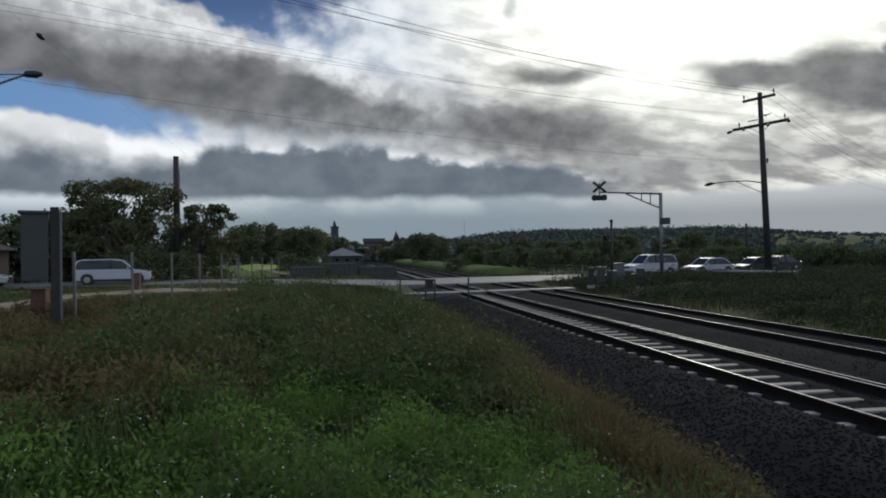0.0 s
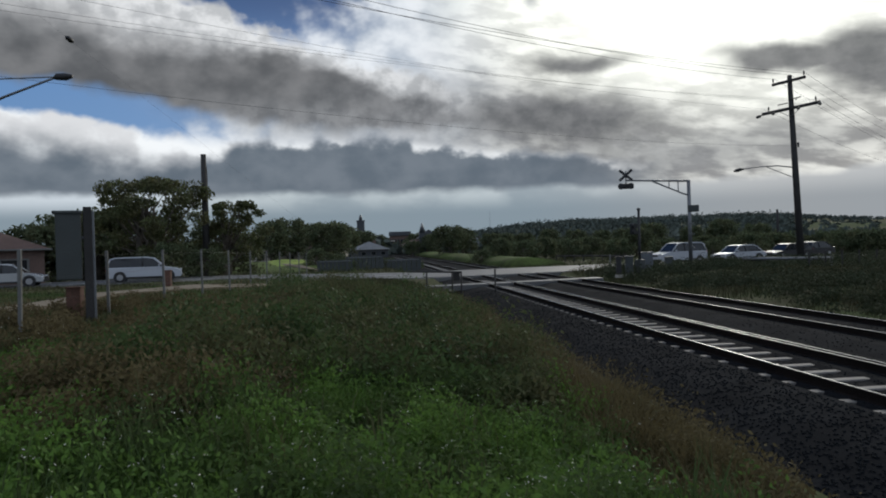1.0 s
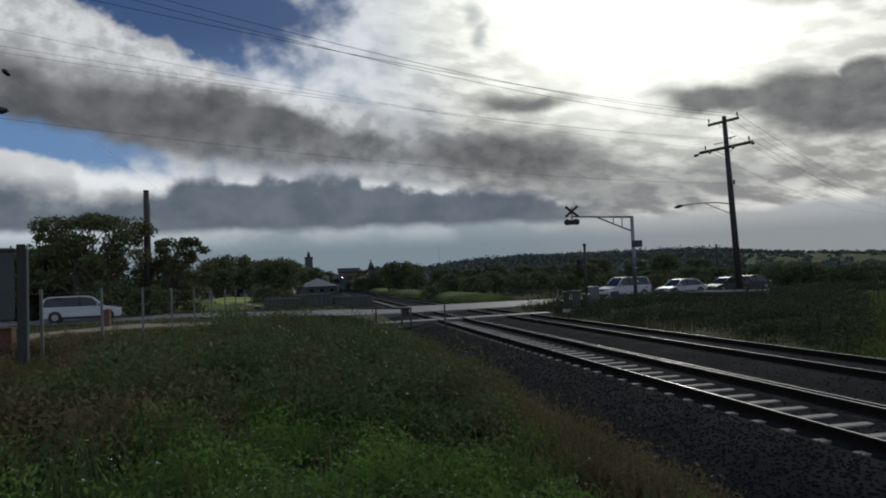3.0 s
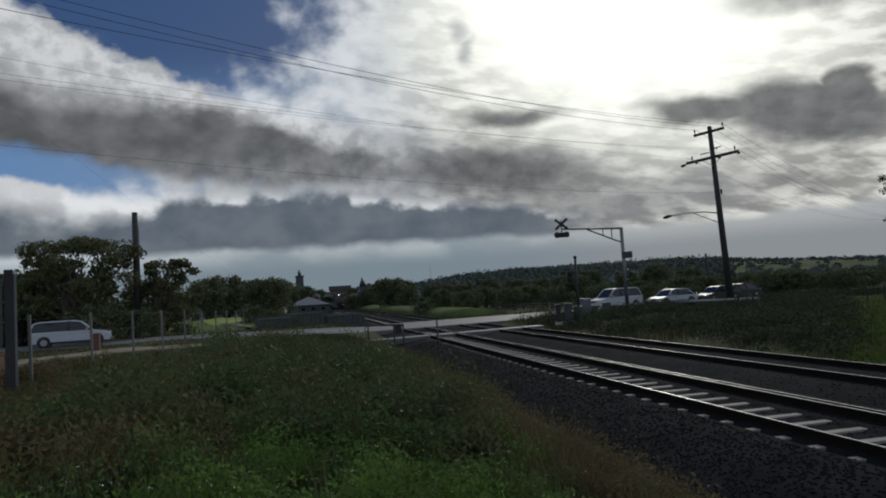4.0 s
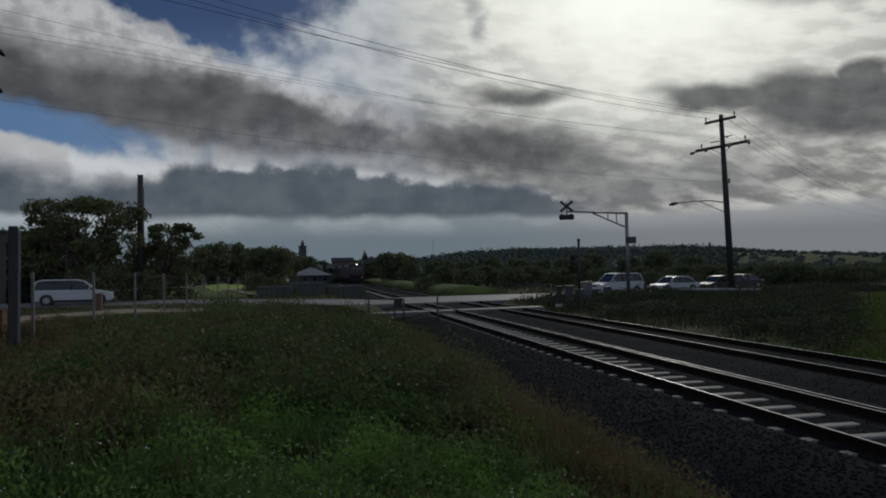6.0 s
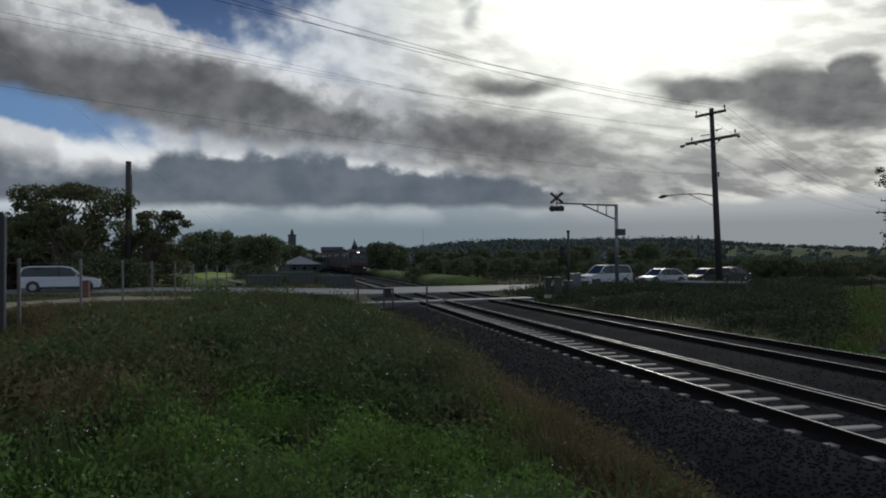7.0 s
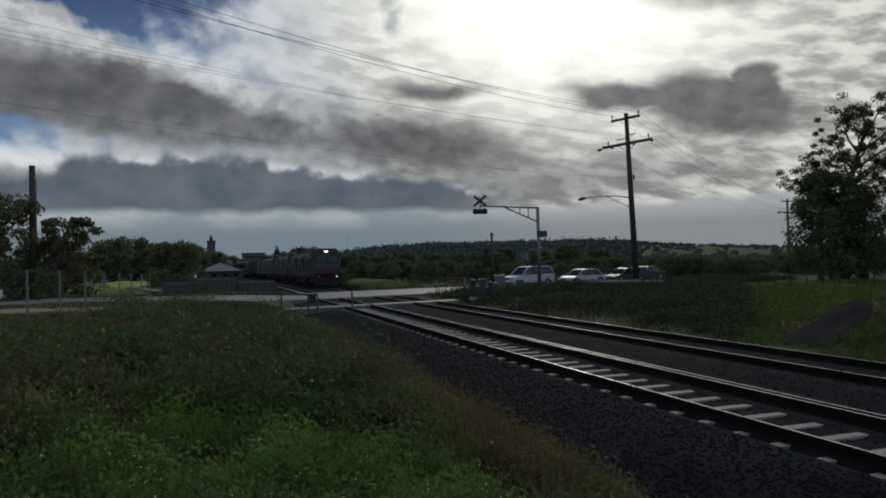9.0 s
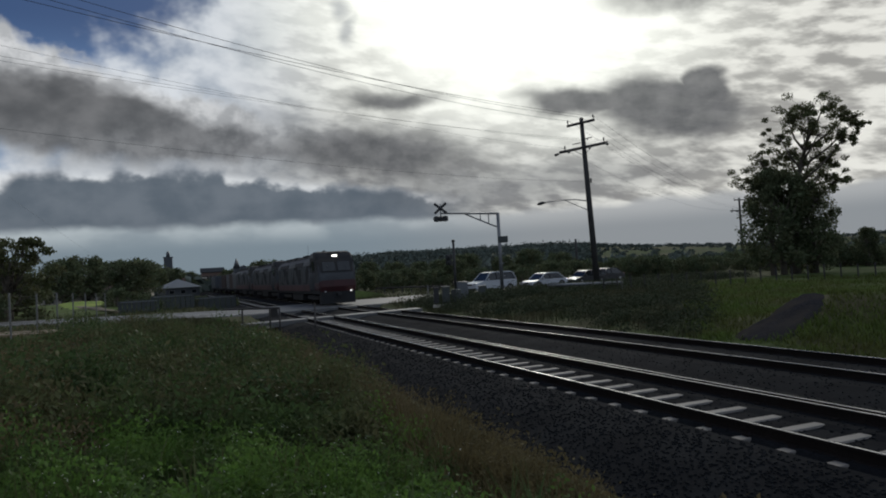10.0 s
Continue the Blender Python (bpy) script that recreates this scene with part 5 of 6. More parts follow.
def build_trees():
    # spreading gums behind the road
    a = grow_tree(11, 8.4, 5.6, 4.5, 0.28, 46, 230, 0.17, 1.15, "leaf", 0, 0.62, 3, 0.18)
    plant_tree(a, polar(-16.2, 62), "broad dark eucalypt with a ragged flat crown beside the road")
    b = grow_tree(12, 6.6, 3.0, 3.0, 0.2, 40, 150, 0.14, 0.7, "leaf", 0.8, 0.55, 2, 0.2)
    plant_tree(b, polar(-10.6, 63), "small open-crowned eucalypt beside a bare pole")
    c = grow_tree(13, 6.0, 4.6, 4.0, 0.25, 34, 150, 0.23, 1.25, "leaf_dark", 0, 0.75, 2, 0.08)
    for az, d, s in ((-21, 66, 1.0), (-24, 64, 0.8), (-11.8, 70, 0.85), (-18.5, 70, 1.1)):
        plant_tree(c, polar(az, d), "dense dark shrubby tree behind the road", "trees behind the road", s, az * 31)
    bush = grow_tree(14, 3.0, 2.4, 2.2, 0.12, 22, 85, 0.175, 0.8, "leaf_dark", 0, 0.8, 2, 0.05)
    for az, d, s in ((-12.2, 58, 0.75), (-15.4, 57, 0.9),  (-3.9, 80, 0.75), (-2.2, 82, 0.55), (-1.5, 71, 0.36), (0.9, 74, 0.42), (1.9, 76, 0.36), (3.9, 77, 0.40)):
        plant_tree(bush, polar(az, d), "rounded dark roadside shrub", "shrubs by the road", s, az * 47, "shrub", "shrub")
    # rounder trees towards the town
    r = grow_tree(15, 9.0, 4.6, 4.6, 0.3, 36, 100, 0.34, 1.6, "leaf_dark", 0, 0.85, 1, 0.24)
    for az, d, s in ((-1.9, 142, 0.78), (-0.3, 192, 0.8), (0.9, 205, 0.72), (3.7, 178, 0.5), (5.3, 180, 0.66), (-6.2, 120, 0.85), (-4.6, 135, 0.8), (-7.6, 110, 0.75), (-3.2, 112, 0.72), (-3.0, 125, 0.8), (4.0, 275, 0.85), (5.4, 270, 0.9), (0.3, 300, 0.62), (-0.6, 290, 0.6), (2.4, 316, 0.5), (3.3, 314, 0.55), (6.9, 140, 0.75), (7.9, 146, 0.68),
                     (10.2, 160, 0.55), (11.5, 170, 0.55), (13, 150, 0.5), (15, 160, 0.6), (17, 150, 0.55), (19.2, 140, 0.5), (21, 130, 0.5), (23, 150, 0.65), (26, 130, 0.5), (28.2, 125, 0.6), (30.5, 120, 0.5)):
        plant_tree(r, polar(az, d), "rounded dark tree before the town", "trees before the town", s * 0.98, az * 53)
    for k in range(21):
        az = 9.6 + k * 0.72
        plant_tree((bush, r)[k % 5 == 2], polar(az, 92 + (k * 37 % 23)), "dark bush behind the railway yard", "bushes behind the yard", (0.75 + 0.05 * (k * 7 % 6)) * (0.45 if k % 5 == 2 else 1), az * 91, "shrub", "shrub", 0.2)
    # hedge along the far side of the road, up to the line
    for k in range(11):
        az = -2.1 + 0.6 * k + 0.25 * math.sin(k * 5)
        plant_tree(bush, polar(az, 77 + 1.2 * math.sin(k * 3)), "low dark hedge shrub beside the line", "hedge beside the line", 0.40 + 0.05 * math.sin(k * 7), k * 67, "shrub", "shrub", 0.05)
    # low hedge across the right-hand field
    for k in range(46):
        az = 27 + k * 0.62 + random.uniform(-0.3, 0.3)
        d = 100 + random.uniform(-8, 30)
        plant_tree((bush, c)[k % 4 == 0], polar(az, d), "dark shrub in the hedge across the field", "hedge across the field", random.uniform(0.75, 1.05) * (0.5 if k % 4 == 0 else 1), az * 71, "shrub", "shrub", 0.3)
    # the tall gum: open lobed upper crown over a dense lower one
    plant_tree(tall_gum(), polar(47.9, 76), "tall open eucalypt with pale limbs standing in the field", "", 0.94, -47.9)
    skirt = grow_tree(22, 10.2, 3.0, 2.8, 0.25, 44, 230, 0.19, 1.15, "leaf_dark", 0, 0.9, 2, 0.06)
    plant_tree(skirt, polar(47.0, 75), "dense young eucalypt below a tall gum")
    plant_tree(skirt, polar(48.8, 77), "dense young eucalypt beside a tall gum", "", 0.85, 130)
    for az, d, s in ((54.6, 72, 0.42), (57, 76, 0.6), (52.6, 96, 0.45), (50.6, 100, 0.4)):
        plant_tree(skirt, polar(az, d), "dark leafy tree at the edge of the field", "trees across the field", s, az * 13)


build_trees()


def far_woods():
    """Distant wooded ridges and gardens, as one mass of foliage."""
    rng = np.random.default_rng(8)
    cs, rs = [], []
    for k in range(4600):
        az = rng.uniform(-32, 62) if k % 2 else rng.uniform(6, 38)
        d = 190 + 900 * rng.random() ** 1.2
        if 33 < az and 380 < d < 900 and rng.random() < 0.75:
            continue
        p = polar(az, d)
        s = rng.uniform(1.6, 4.2) * (0.7 if az > 33 else 1)
        z = land(p.x, p.y)
        cs.append((p.x, p.y, z + s * 0.55)), rs.append((s * 1.25, s * 1.25, s * 0.8))
    for _ in range(500):
        az = rng.uniform(-30, 60)
        p = polar(az, rng.uniform(900, 1120))
        s = rng.uniform(2.5, 6.5) * (0.6 if az > 34 else 1)
        cs.append((p.x, p.y, land(p.x, p.y) + s * 0.5)), rs.append((s * 1.4, s * 1.4, s * 0.8))
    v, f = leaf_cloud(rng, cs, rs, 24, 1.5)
    tagged(new("distant_woods", raw_mesh("distant_woods", v, f, "leaf_far")), "distant dark woods and gardens over the hills, tinted bluish for haze", "woods", kind="stuff")


far_woods()


# ---- houses and town ----
def house(at, yaw, w, d, h, rise, wall, roof, label, windows=3):
    z0 = land(at[0], at[1]) - 0.1
    t = thing("house", label, "house", "houses of the town", m=pose(at[0], at[1], z0, 0, 0, yaw))
    part("wall", box(bmesh.new(), (0, 0, h / 2), (w, d, h), 0.02), wall, t)
    bm = bmesh.new()
    e = 0.5
    lo = [bm.verts.new(p) for p in ((-w / 2 - e, -d / 2 - e, h), (w / 2 + e, -d / 2 - e, h), (w / 2 + e, d / 2 + e, h), (-w / 2 - e, d / 2 + e, h))]
    k = max(0.1, w / 2 - d / 2)
    hi = [bm.verts.new((-k, 0, h + rise)), bm.verts.new((k, 0, h + rise))]
    for fa in ((lo[0], lo[1], hi[1], hi[0]), (lo[2], lo[3], hi[0], hi[1]), (lo[1], lo[2], hi[1]), (lo[3], lo[0], hi[0]), lo[::-1]):
        bm.faces.new(fa)
    rf = part("roof", bm, roof, t)
    part("gutter", box(bmesh.new(), (0, -d / 2 - e, h), (w + 2 * e, 0.12, 0.12), 0.02), "post", rf)
    part("chimney", box(bmesh.new(), (w * 0.2, 0.4, h + rise * 0.8), (0.6, 0.5, 1.2), 0.02), "brick", rf)
    for i in range(windows):
        x = -w / 2 + w * (i + 0.5) / windows
        wn = part("window", box(bmesh.new(), (x, -d / 2 - 0.03, h * 0.55), (w / windows * 0.5, 0.08, h * 0.42), 0.01), "post", t, "pale window frame")
        part("pane", box(bmesh.new(), (x, -d / 2 - 0.075, h * 0.55), (w / windows * 0.42, 0.02, h * 0.34)), "glass", wn)
    return t


def build_town():
    house(polar(-30.6, 62), 25, 15, 8, 2.6, 1.9, "brick", "rooftile", "brick house with a brown tiled roof behind the cars", 4)
    for az, d, w, h, wall, roof, yaw in ((-6.6, 150, 12, 2.6, "render", "rooftin", 10), (-5.0, 165, 11, 2.6, "brick", "rooftile", -15), (0.2, 165, 7, 2.0, "rooftin", "tin_pale", 14), (3.9, 262, 9, 3.4, "cream", "rooftile", -4),
                                       (8.6, 200, 12, 2.7, "render", "rooftin", 5), (10.6, 230, 13, 2.8, "render", "rooftile", -10), (15.8, 320, 14, 3, "render", "rooftin", 12),
                                       (19, 380, 14, 3, "render", "rooftile", 0), (22.5, 420, 14, 3, "render", "rooftin", 20), (27.4, 450, 15, 3, "render", "rooftin", -12)):
        house(polar(az, d), yaw, w, 8, h, 1.9, wall, roof, "low pale house among the trees of the town")
    for az, d, yaw, label in ((-7.4, 124, 12, "small pale cottage with a brown roof beyond the lawn"), (-3.4, 128, -8, "pale weatherboard cottage among shrubs")):
        house(polar(az, d), yaw, 7.5, 6, 2.2, 1.3, "render", "rooftile", label, 3)
    # long hall with a dark roof
    c = polar(2.75, 330)
    t = thing("hall", "long dark-roofed hall with pale walls beyond the town trees", "building", m=pose(c.x, c.y, 1.2, 0, 0, -2) @ Matrix.Diagonal((0.66, 1.0, 1.48, 1)))
    part("wall", box(bmesh.new(), (0, 0, 2.2), (14.5, 9, 4.4), 0.03), "brick", t)
    part("roof", box(bmesh.new(), (0, 0, 5.15), (15.6, 10, 1.3), 0.08), "rooftin", t, "dark deep roof")
    for i in range(6):
        w = part("window", box(bmesh.new(), (-5.8 + 2.3 * i, -4.53, 2.4), (1.7, 0.1, 2.0), 0.02), "dark", t, "dark window frame")
        part("pane", box(bmesh.new(), (-5.8 + 2.3 * i, -4.6, 2.4), (1.4, 0.03, 1.7)), "glass", w)
    part("porch", box(bmesh.new(), (-5.6, -5.6, 2.9), (4.0, 2.4, 0.3), 0.03), "render", t, "pale porch roof")
    for x in (-7.4, -3.8):
        part("column", box(bmesh.new(), (x, -6.6, 1.4), (0.4, 0.4, 2.9), 0.03), "render", t)
    c = polar(-0.42, 215)
    t = thing("tower", "square dark water tower with a small cap over the roofs", "tower", m=pose(c.x, c.y, 0))
    part("shaft", box(bmesh.new(), (0, 0, 5.3), (2.3, 2.3, 10.8), 0.05), "rooftin", t)
    part("cornice", box(bmesh.new(), (0, 0, 10.75), (2.6, 2.6, 0.35), 0.05), "rooftin", t)
    part("cap", tube(bmesh.new(), [(0, 0, 10.8), (0, 0, 11.7), (0, 0, 12.6)], [0.55, 0.5, 0.25], 8), "rooftin", t)
    c = polar(4.55, 185)
    t = thing("church", "small dark church with a pointed spire behind trees", "church", m=pose(c.x, c.y, land(c.x, c.y)))
    part("nave", box(bmesh.new(), (1.5, 0, 2.5), (5, 8, 5.2), 0.05), "brick", t)
    part("nave_roof", prism(bmesh.new(), [(-1.3, 5.0), (4.3, 5.0), (1.5, 7.2)], -4.2, 4.2, "y"), "rooftin", t)
    part("steeple", box(bmesh.new(), (-0.2, -4, 3.2), (1.6, 1.6, 6.4), 0.04), "rooftin", t)
    part("spire", tube(bmesh.new(), [(-0.2, -4, 6.3), (-0.2, -4, 9.0)], [1.0, 0.05], 6), "rooftin", t)
    c = polar(10.2, 330)
    t = thing("radio_mast", "slim lattice radio mast on the hill", "mast", m=pose(c.x, c.y, land(c.x, c.y)))
    for x in (-0.3, 0.3):
        part("leg", tube(bmesh.new(), [(x, 0, 0), (x * 0.3, 0, 17)], [0.06, 0.03], 4), "steel", t)
    for k in range(8):
        part("rung", tube(bmesh.new(), [(-0.28 + 0.02 * k, 0, 2 * k + 1), (0.28 - 0.02 * k, 0, 2 * k + 2)], 0.03, 4), "steel", t)
    # sheds and parked trucks beside the road
    for az, d, w, h in ((-2.6, 70, 3.2, 1.2), (-0.2, 72, 3.6, 1.5), (2.6, 74, 4.4, 1.35)):
        q = polar(az, d)
        b = thing("yard_fence", "dark mesh yard fence with stored goods behind it", "fence", "yard fences", m=pose(q.x, q.y, land(q.x, q.y) - 0.1, 0, 0, 12))
        for k in range(9):
            part("paling", box(bmesh.new(), (-w / 2 + k * w / 8, 0, h / 2), (w / 8 - 0.06, 0.05, h), 0.01), "cabinet", b)
        part("top_rail", box(bmesh.new(), (0, -0.05, h - 0.1), (w, 0.06, 0.08), 0.01), "steel", b)


build_town()


def gravel_edge(u):
    """Distance of the near edge of the gravel ramp, along its length."""
    return 22.6 + 1.5 * u - 1.7 * math.sin(math.pi * u)


def gravel_back(u):
    return 23.6 + 3.2 * min(1.0, 1.5 * u)


def fields():
    def sheet(name, label, centre, ru, rv, yaw, material, lift=0.05, slope=False):
        n = 40
        c, s = math.cos(radians(yaw)), math.sin(radians(yaw))
        pts = []
        for r in (0.0, 0.35, 0.7, 1.0):
            for k in range(n):
                a = k * math.tau / n
                w = r * (1 + 0.15 * math.sin(3 * a + 1) + 0.07 * math.sin(7 * a + ru))
                x, y = math.cos(a) * ru * w, math.sin(a) * rv * w
                X, Y = centre[0] + x * c - y * s, centre[1] + x * s + y * c
                up = 0.95 * min(1, max(0, (math.hypot(X, Y) - 64) / 36)) if slope else 0
                pts.append((X, Y, land(X, Y) + (lift if r < 1 else lift - 0.1) + up))
        faces = [(j * n + k, j * n + (k + 1) % n, (j + 1) * n + (k + 1) % n, (j + 1) * n + k) for j in range(3) for k in range(n)]
        tagged(new(name, raw_mesh(name, pts, faces, material)), label, "field", kind="structure")
    sheet("lawn", "mown lawn sloping up beyond the road", polar(-8.6, 82), 8.0, 17, 9, "verge", 0.05, True)
    # brighter ellipse over the lawn: a patch of sun put into the colour
    sheet("sunny_lawn", "stretch of lawn beyond the road, coloured brighter as a patch of sun", polar(-6.4, 90), 2.6, 10, 6, "lawn", 0.12, True)
    sheet("garden_path", "pale path across the lawn", polar(-5.7, 78), 0.6, 8, 20, "path", 0.18, True)
    sheet("field", "bright green pasture beyond the line", polar(58, 72), 22, 50, -55, "meadow", 0.03)
    sheet("far_field", "pale green pasture on the far hill", polar(44, 620), 170, 190, 0, "meadow")
    # dark gravel ramp on the flank of the grassy mound
    nu, nv = 46, 26
    pts, faces = [], []
    for j in range(nv):
        for i in range(nu):
            u, v = i / (nu - 1), j / (nv - 1)
            p = polar(43.2 + 6.6 * u, gravel_edge(u) + (gravel_back(u) - gravel_edge(u)) * v)
            edge = min(u, 1 - u, v, 1 - v)
            lump = 0.10 * noise.noise(Vector((p.x * 1.3, p.y * 1.3, 4))) + 0.05 * noise.noise(Vector((p.x * 4, p.y * 4, 1)))
            pts.append((p.x, p.y, land(p.x, p.y) + (0.13 + lump) * min(1, edge * 7) - 0.05 + 0.5 * math.sin(math.pi * v) * u * (1 - u)))
    faces = [(j * nu + i, j * nu + i + 1, (j + 1) * nu + i + 1, (j + 1) * nu + i) for j in range(nv - 1) for i in range(nu - 1)]
    me = raw_mesh("gravel_bank", pts, faces, "dirt")
    me.shade_smooth()
    tagged(new("gravel_bank", me), "dark gravel ramp on the flank of a grassy mound", "gravel bank", kind="structure")
    # low grassy bank along the far side of the curving line
    ys = list(range(72, 190, 6))
    bm = sweep(bmesh.new(), [(15.0, -0.5), (15.8, 0.25), (16.8, 0.55), (18.4, 0.6), (20.5, 0.3), (22.0, -0.5)], 0, ys)
    for v in bm.verts:
        v.co.z += 0.18 * noise.noise(Vector((v.co.x * 0.5, v.co.y * 0.3, 8)))
    tagged(part("grass_bank", bm, "verge", smooth=True), "low green grass bank along the curving line", "grass bank", kind="structure")
    f = thing("field_fence", "post and wire fence along the green field", "fence")
    for k in range(22):
        p = polar(34 + k * 1.05, 50 + k * 0.5)
        part("post", box(bmesh.new(), (p.x, p.y, land(p.x, p.y) + 0.5), (0.08, 0.08, 1.2), 0.015), "timber", f)


fields()


# ---- grass and weeds ----
def heights(x, y):
    return np.array([land(a, b) for a, b in zip(x, y)])


def blades(rng, x, y, z, h, w, lean):
    """Three-sided bent blades at the given places."""
    n = len(x)
    a = rng.random(n) * 6.283
    dx, dy = np.cos(a), np.sin(a)
    bx, by = np.cos(a + 1.57) * w, np.sin(a + 1.57) * w
    k = lean * h * (0.4 + rng.random(n))
    base = np.stack([x, y, z], 1)
    mid = base + np.stack([dx * k * 0.35, dy * k * 0.35, h * 0.6], 1)
    tip = base + np.stack([dx * k, dy * k, h], 1)
    s = np.stack([bx, by, np.zeros(n)], 1)
    v = np.stack([base - s, base + s, mid + s * 0.7, mid - s * 0.7, tip], 1).reshape(-1, 3)
    i = 5 * np.arange(n)[:, None]
    f = np.concatenate([i + np.array([[0, 1, 2]]), i + np.array([[0, 2, 3]]), i + np.array([[3, 2, 4]])])
    return v, f


def weedy(x, y):
    """How far the bank is overgrown with dry weeds rather than green grass."""
    n = np.array([noise.noise(Vector((a * 0.45, b * 0.28, 5.0))) for a, b in zip(x, y)])
    near = np.clip((np.hypot(x, y) - 6.8) / 3.5, 0, 1)
    edge = np.clip((x - 1.6) / 1.4, 0, 1)
    return np.clip(np.maximum(near, edge) * 0.95 + 0.32 * n, 0, 1)


def toe(y):
    """How far the growth reaches down the bank towards the ballast."""
    return 3.65 + 0.8 * noise.noise(Vector((0, y * 0.45, 2.0))) + 0.45 * noise.noise(Vector((0, y * 1.6, 6.0)))


def build_grass():
    rng = np.random.default_rng(5)
    n = 150000
    d = 2.4 + 22 * rng.random(n) ** 1.9
    az = np.radians(rng.uniform(-33, 44, n))
    x, y = d * np.sin(az), d * np.cos(az)
    lump = np.array([lumpy(a, b) for a, b in zip(x, y)])
    keep = (x < np.array([toe(b) for b in y])) & (y > 1.5)
    x, y, d, lump = x[keep], y[keep], d[keep], lump[keep]
    wd = weedy(x, y)
    pick = rng.random(len(x)) < wd
    z = heights(x, y)
    edge = np.clip((4.3 - x) / 1.2, 0.25, 1)
    low = np.clip((x + 4.2) / 2.6, 0.28, 1)
    for name, sel, lo, hi, wide, lean, mt, label in (
            ("grass", ~pick, 0.10, 0.22, 0.005, 0.9, "grass", "lush green grass on the rail bank"),
            ("edge_grass", pick & (x > 2.1 + 0.7 * lump), 0.26, 0.56, 0.005, 0.55, "weed_brown", "ragged straw-brown grass along the edge of the bank"),
            ("dry_weeds", pick & (x <= 2.1 + 0.7 * lump), 0.22, 0.46, 0.005, 0.5, "weed", "tall brown weeds and dry grass on the rail bank")):
        h = (lo + (hi - lo) * rng.random(sel.sum())) * np.clip(1 + 1.1 * lump[sel], 0.3, 2.0) * edge[sel] * low[sel]
        w = wide * (0.7 + 0.6 * rng.random(sel.sum())) * (0.8 + d[sel] / 9)
        v, f = blades(rng, x[sel], y[sel], z[sel] - 0.02, h, w, lean)
        tagged(new(name, raw_mesh(name, v, f, mt)), label, "grass", kind="stuff")
    # tiny pale cards at the grass tips, painted glints of dew
    k = (rng.random(len(x)) < 0.012) & (d < 14)
    v, f = leaf_cloud(rng, np.stack([x[k], y[k], z[k] + 0.14 + np.clip(0.2 + 0.2 * lump[k], 0, 0.4) * low[k]], 1), np.full((k.sum(), 3), 0.02), 2, 0.0075)
    tagged(new("seed_heads", raw_mesh("seed_heads", v, f, "seed")), "pale specks painted as dew glints scattered through the grass", "seed heads", kind="stuff")
    # leafy growth in mounds: name, count, bearings, distances, sizes, leaf, leaves each, material
    kinds = (("leafy_plants", 560, (-31, 34), (2.8, 10.5), (0.13, 0.34), 0.021, 300, "grass", "low broad-leaved green plants in mounds among the grass"),
             ("bank_weeds", 760, (-27, 15), (7.0, 27.0), (0.20, 0.50), 0.034, 330, "weed", "tangled olive weeds in mounds along the crest of the bank"),
             ("bank_shrubs", 330, (-20, 13), (8.0, 26.0), (0.22, 0.52), 0.031, 330, "shrubby", "dark green leafy weeds in mounds on the bank"),
             ("withered_weeds", 420, (-32, 4), (5.5, 17.0), (0.18, 0.44), 0.026, 280, "weed_brown", "withered brown weeds in tangles on the bank"),
             ("edge_weeds", 640, None, (4.0, 30.0), (0.13, 0.42), 0.027, 170, "weed_brown", "ragged dry weeds along the edge of the ballast"))
    for name, count, bearings, reach, sizes, leaf, per, mt, label in kinds:
        cs, rs = [], []
        for _ in range(count):
            if bearings:
                p = polar(rng.uniform(*bearings), reach[0] + (reach[1] - reach[0]) * rng.random() ** 1.3)
            else:
                yy = reach[0] + (reach[1] - reach[0]) * rng.random() ** 1.4
                p = Vector((toe(yy) - abs(rng.normal()) * 0.5, yy, 0))
            k = lumpy(p.x, p.y)
            wild = weedy(np.array([p.x]), np.array([p.y]))[0]
            limit = toe(p.y)
            if p.x > limit - 0.05 or k < -0.42 or p.x < -7:
                continue
            if name == "leafy_plants" and wild > 0.6 or name == "bank_shrubs" and k < 0.05 or name in ("bank_weeds", "bank_shrubs") and p.x < -2.8:
                continue
            if name == "withered_weeds" and p.x > -1.0 + 1.6 * noise.noise(Vector((p.x * 0.5, p.y * 0.35, 3.0))):
                continue
            s = rng.uniform(*sizes) * (1 + 0.7 * k) * min(1, (0.9 if name == "edge_weeds" else 0.6) + (limit - p.x) * 0.8) * (0.6 if p.x < -3.2 else 1)
            cs.append((p.x, p.y, land(p.x, p.y) + s * rng.uniform(0.35, 0.75))), rs.append((s * rng.uniform(0.8, 1.25), s * rng.uniform(0.8, 1.25), s * rng.uniform(0.7, 1.15)))
        v, f = leaf_cloud(rng, cs, rs, per, leaf)
        tagged(new(name, raw_mesh(name, v, f, mt)), label, "weeds", kind="stuff")
    # short pasture beside the gravel bank
    m = 46000
    d, az = 17 + 48 * rng.random(m) ** 1.3, np.radians(rng.uniform(40, 60, m))
    x, y = d * np.sin(az), d * np.cos(az)
    u = (np.degrees(np.arctan2(x, y)) - 43.2) / 6.6
    ok = (x > 14.7) & ~((u > 0) & (u < 1) & (np.hypot(x, y) < 23.3 + 3.2 * np.minimum(1.0, 1.5 * u)) & (np.hypot(x, y) > 22.6 + 1.5 * u - 1.7 * np.sin(np.pi * u) + 0.7 * rng.random(m)))
    x, y = x[ok], y[ok]
    c = np.array([noise.noise(Vector((a * 0.3, b * 0.3, 4.0))) for a, b in zip(x, y)])
    h = np.clip(0.17 + 0.16 * c, 0.11, 0.34) * (0.6 + 0.8 * rng.random(len(x)))
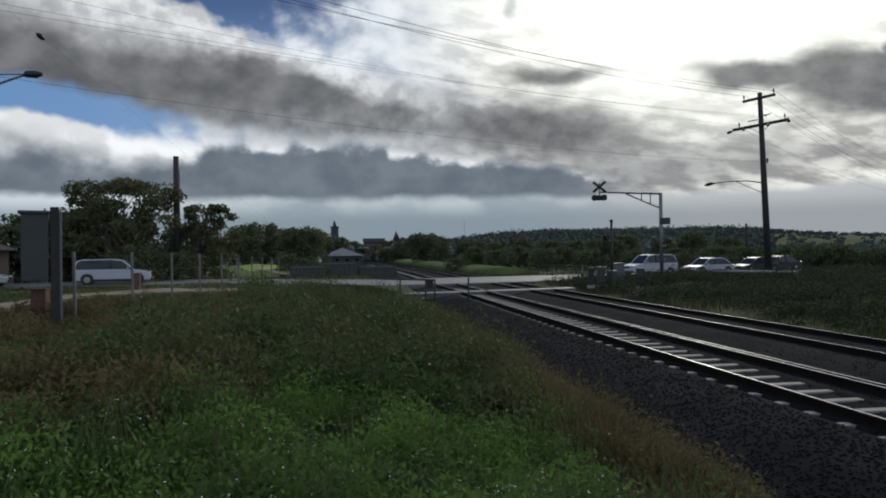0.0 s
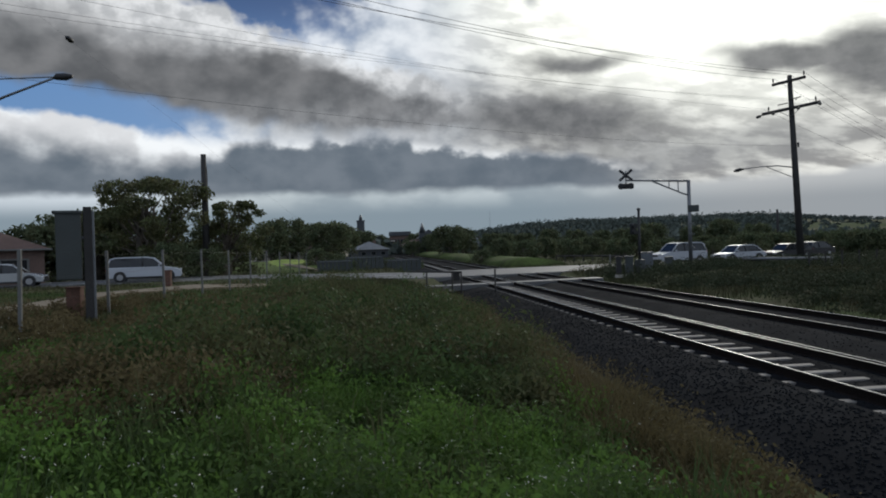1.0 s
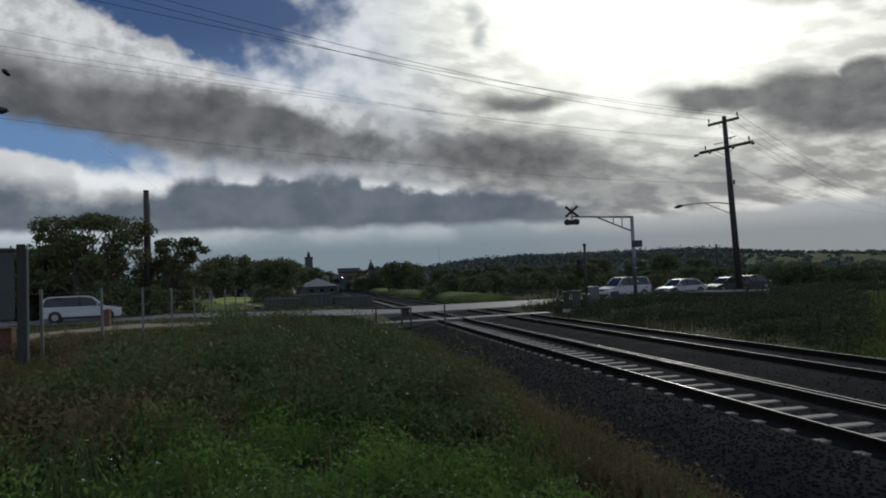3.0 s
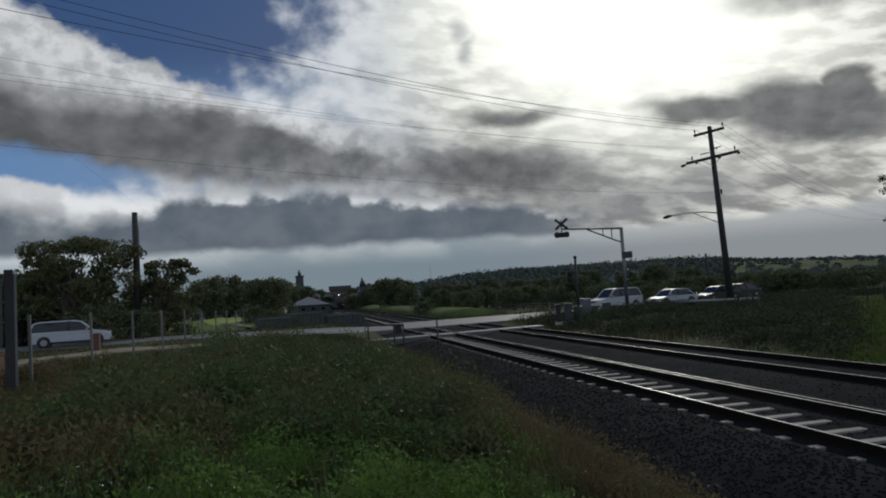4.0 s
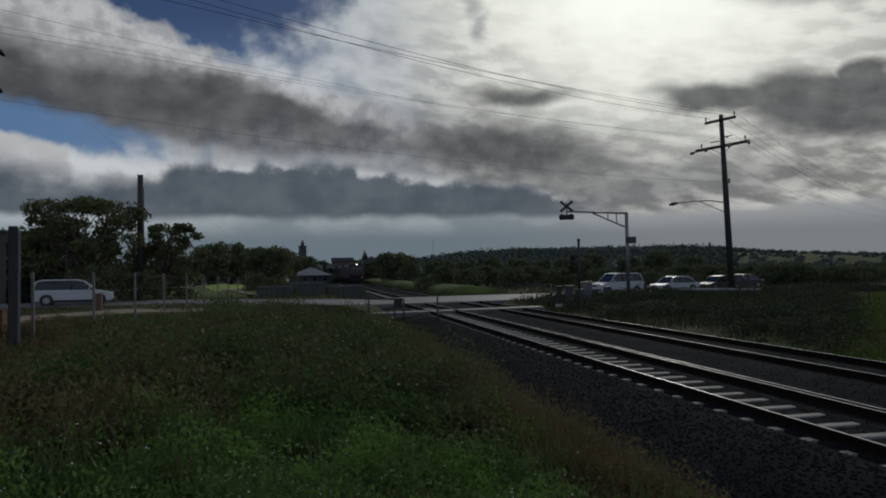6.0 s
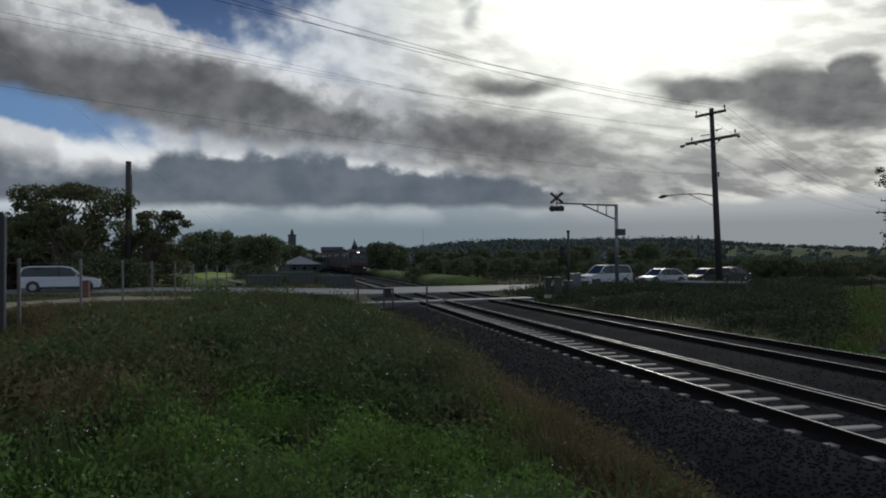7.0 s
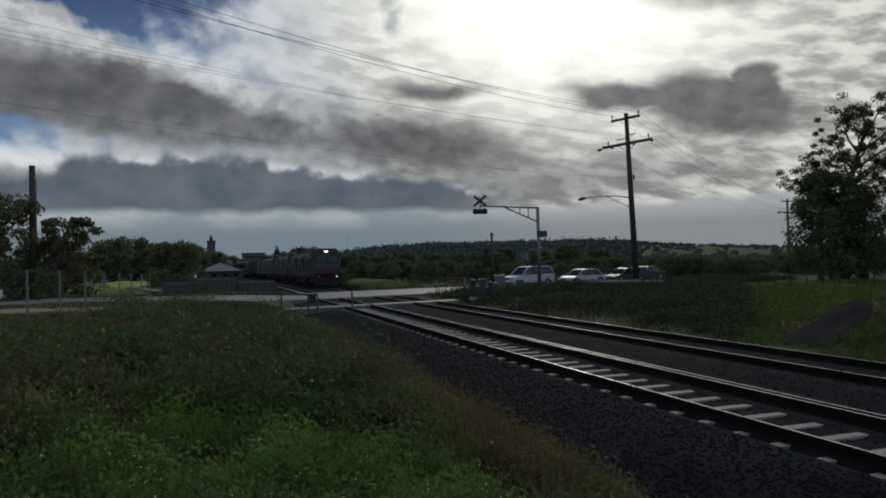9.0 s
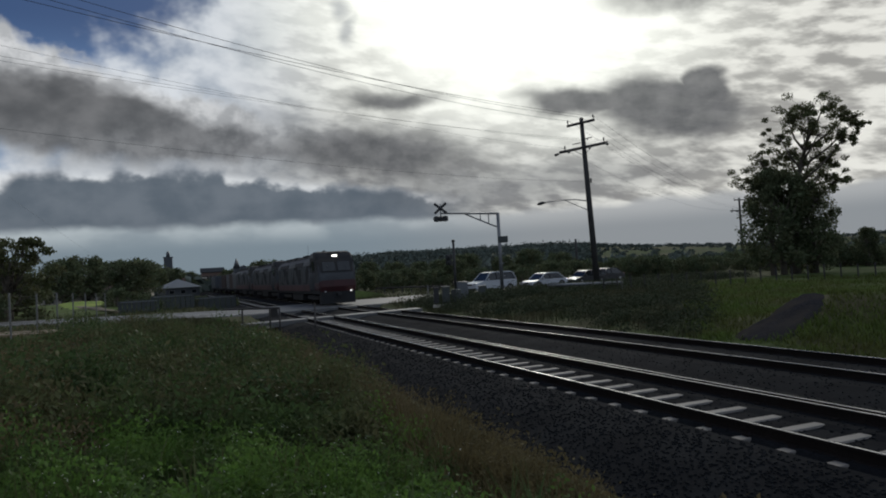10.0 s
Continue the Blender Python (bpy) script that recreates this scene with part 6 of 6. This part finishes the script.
    v, f = blades(rng, x, y, heights(x, y) - 0.01, h, np.full(len(x), 0.02), 0.8)
    tagged(new("pasture_grass", raw_mesh("pasture_grass", v, f, "pasture")), "short green pasture grass beyond the line", "grass", kind="stuff")
    # rough growth beyond the far track and towards the road
    n = 46000
    x = np.concatenate([rng.uniform(14.6, 40, n), rng.uniform(-26, 4, n // 2), rng.uniform(-14, 46, n // 2)])
    y = np.concatenate([rng.uniform(8, 60, n), rng.uniform(18, 44, n // 2), rng.uniform(58, 92, n // 2)])
    t = np.abs(y - (ROAD_OFF + ROAD_SLOPE * x)) > np.where((x < -2) & (y < 52), 9.0, 6.2)
    t &= ~((x > 5.2) & (x < 14.4))
    az = np.degrees(np.arctan2(x, y))
    t &= (az < 41) & ~((az > -9.5) & (az < -3.8) & (y > 62))
    x, y = x[t], y[t]
    c = np.array([noise.noise(Vector((a * 0.25, b * 0.25, 9.0))) for a, b in zip(x, y)])
    h = np.clip(0.22 + 0.4 * c, 0.08, 0.6) * (0.6 + 0.8 * rng.random(len(x)))
    h = np.where((x < -3) & (y < 50), h * 0.35, h)
    v, f = blades(rng, x, y, heights(x, y) - 0.03, h, np.full(len(x), 0.022), 0.5)
    tagged(new("rough_grass", raw_mesh("rough_grass", v, f, "rough")), "rough olive grass beyond the tracks", "grass", kind="stuff")
    cs, rs = [], []
    for _ in range(1100):
        p = Vector((rng.uniform(15.2, 34), rng.uniform(16, 52), 0))
        if abs(p.y - road_mid(p.x)) < 7 or noise.noise(p * 0.12) < -0.2 or p.x < 15.6 + 2 * noise.noise(p * 0.3) or math.degrees(math.atan2(p.x, p.y)) > 41.5 + noise.noise(p * 0.4):
            continue
        s = rng.uniform(0.22, 0.6) * (1 + 0.6 * noise.noise(p * 0.25))
        cs.append((p.x, p.y, land(p.x, p.y) + s * 0.6)), rs.append((s * 1.5, s * 1.5, s))
    for _ in range(620):
        x = rng.uniform(17, 52)
        p = Vector((x, road_mid(x) - rng.uniform(6.2, 14), 0))
        s = rng.uniform(0.3, 0.55)
        cs.append((p.x, p.y, land(p.x, p.y) + s * 0.6)), rs.append((s * 1.6, s * 1.6, s))
    v, f = leaf_cloud(rng, cs, rs, 95, 0.062)
    tagged(new("scrub", raw_mesh("scrub", v, f, "scrub")), "dark low scrub between the tracks and the road", "scrub", kind="stuff")


build_grass()


# ---- what moves ----
def motions():
    for vehicle, behind in TRAIN:
        rows = []
        for k in range(21):
            t = k * 0.5
            nose = 54.0 + 24.0 * (10 - t)
            rows.append((t, train_pose(nose + 11.2 + behind)))
        walk(vehicle, rows)


motions()
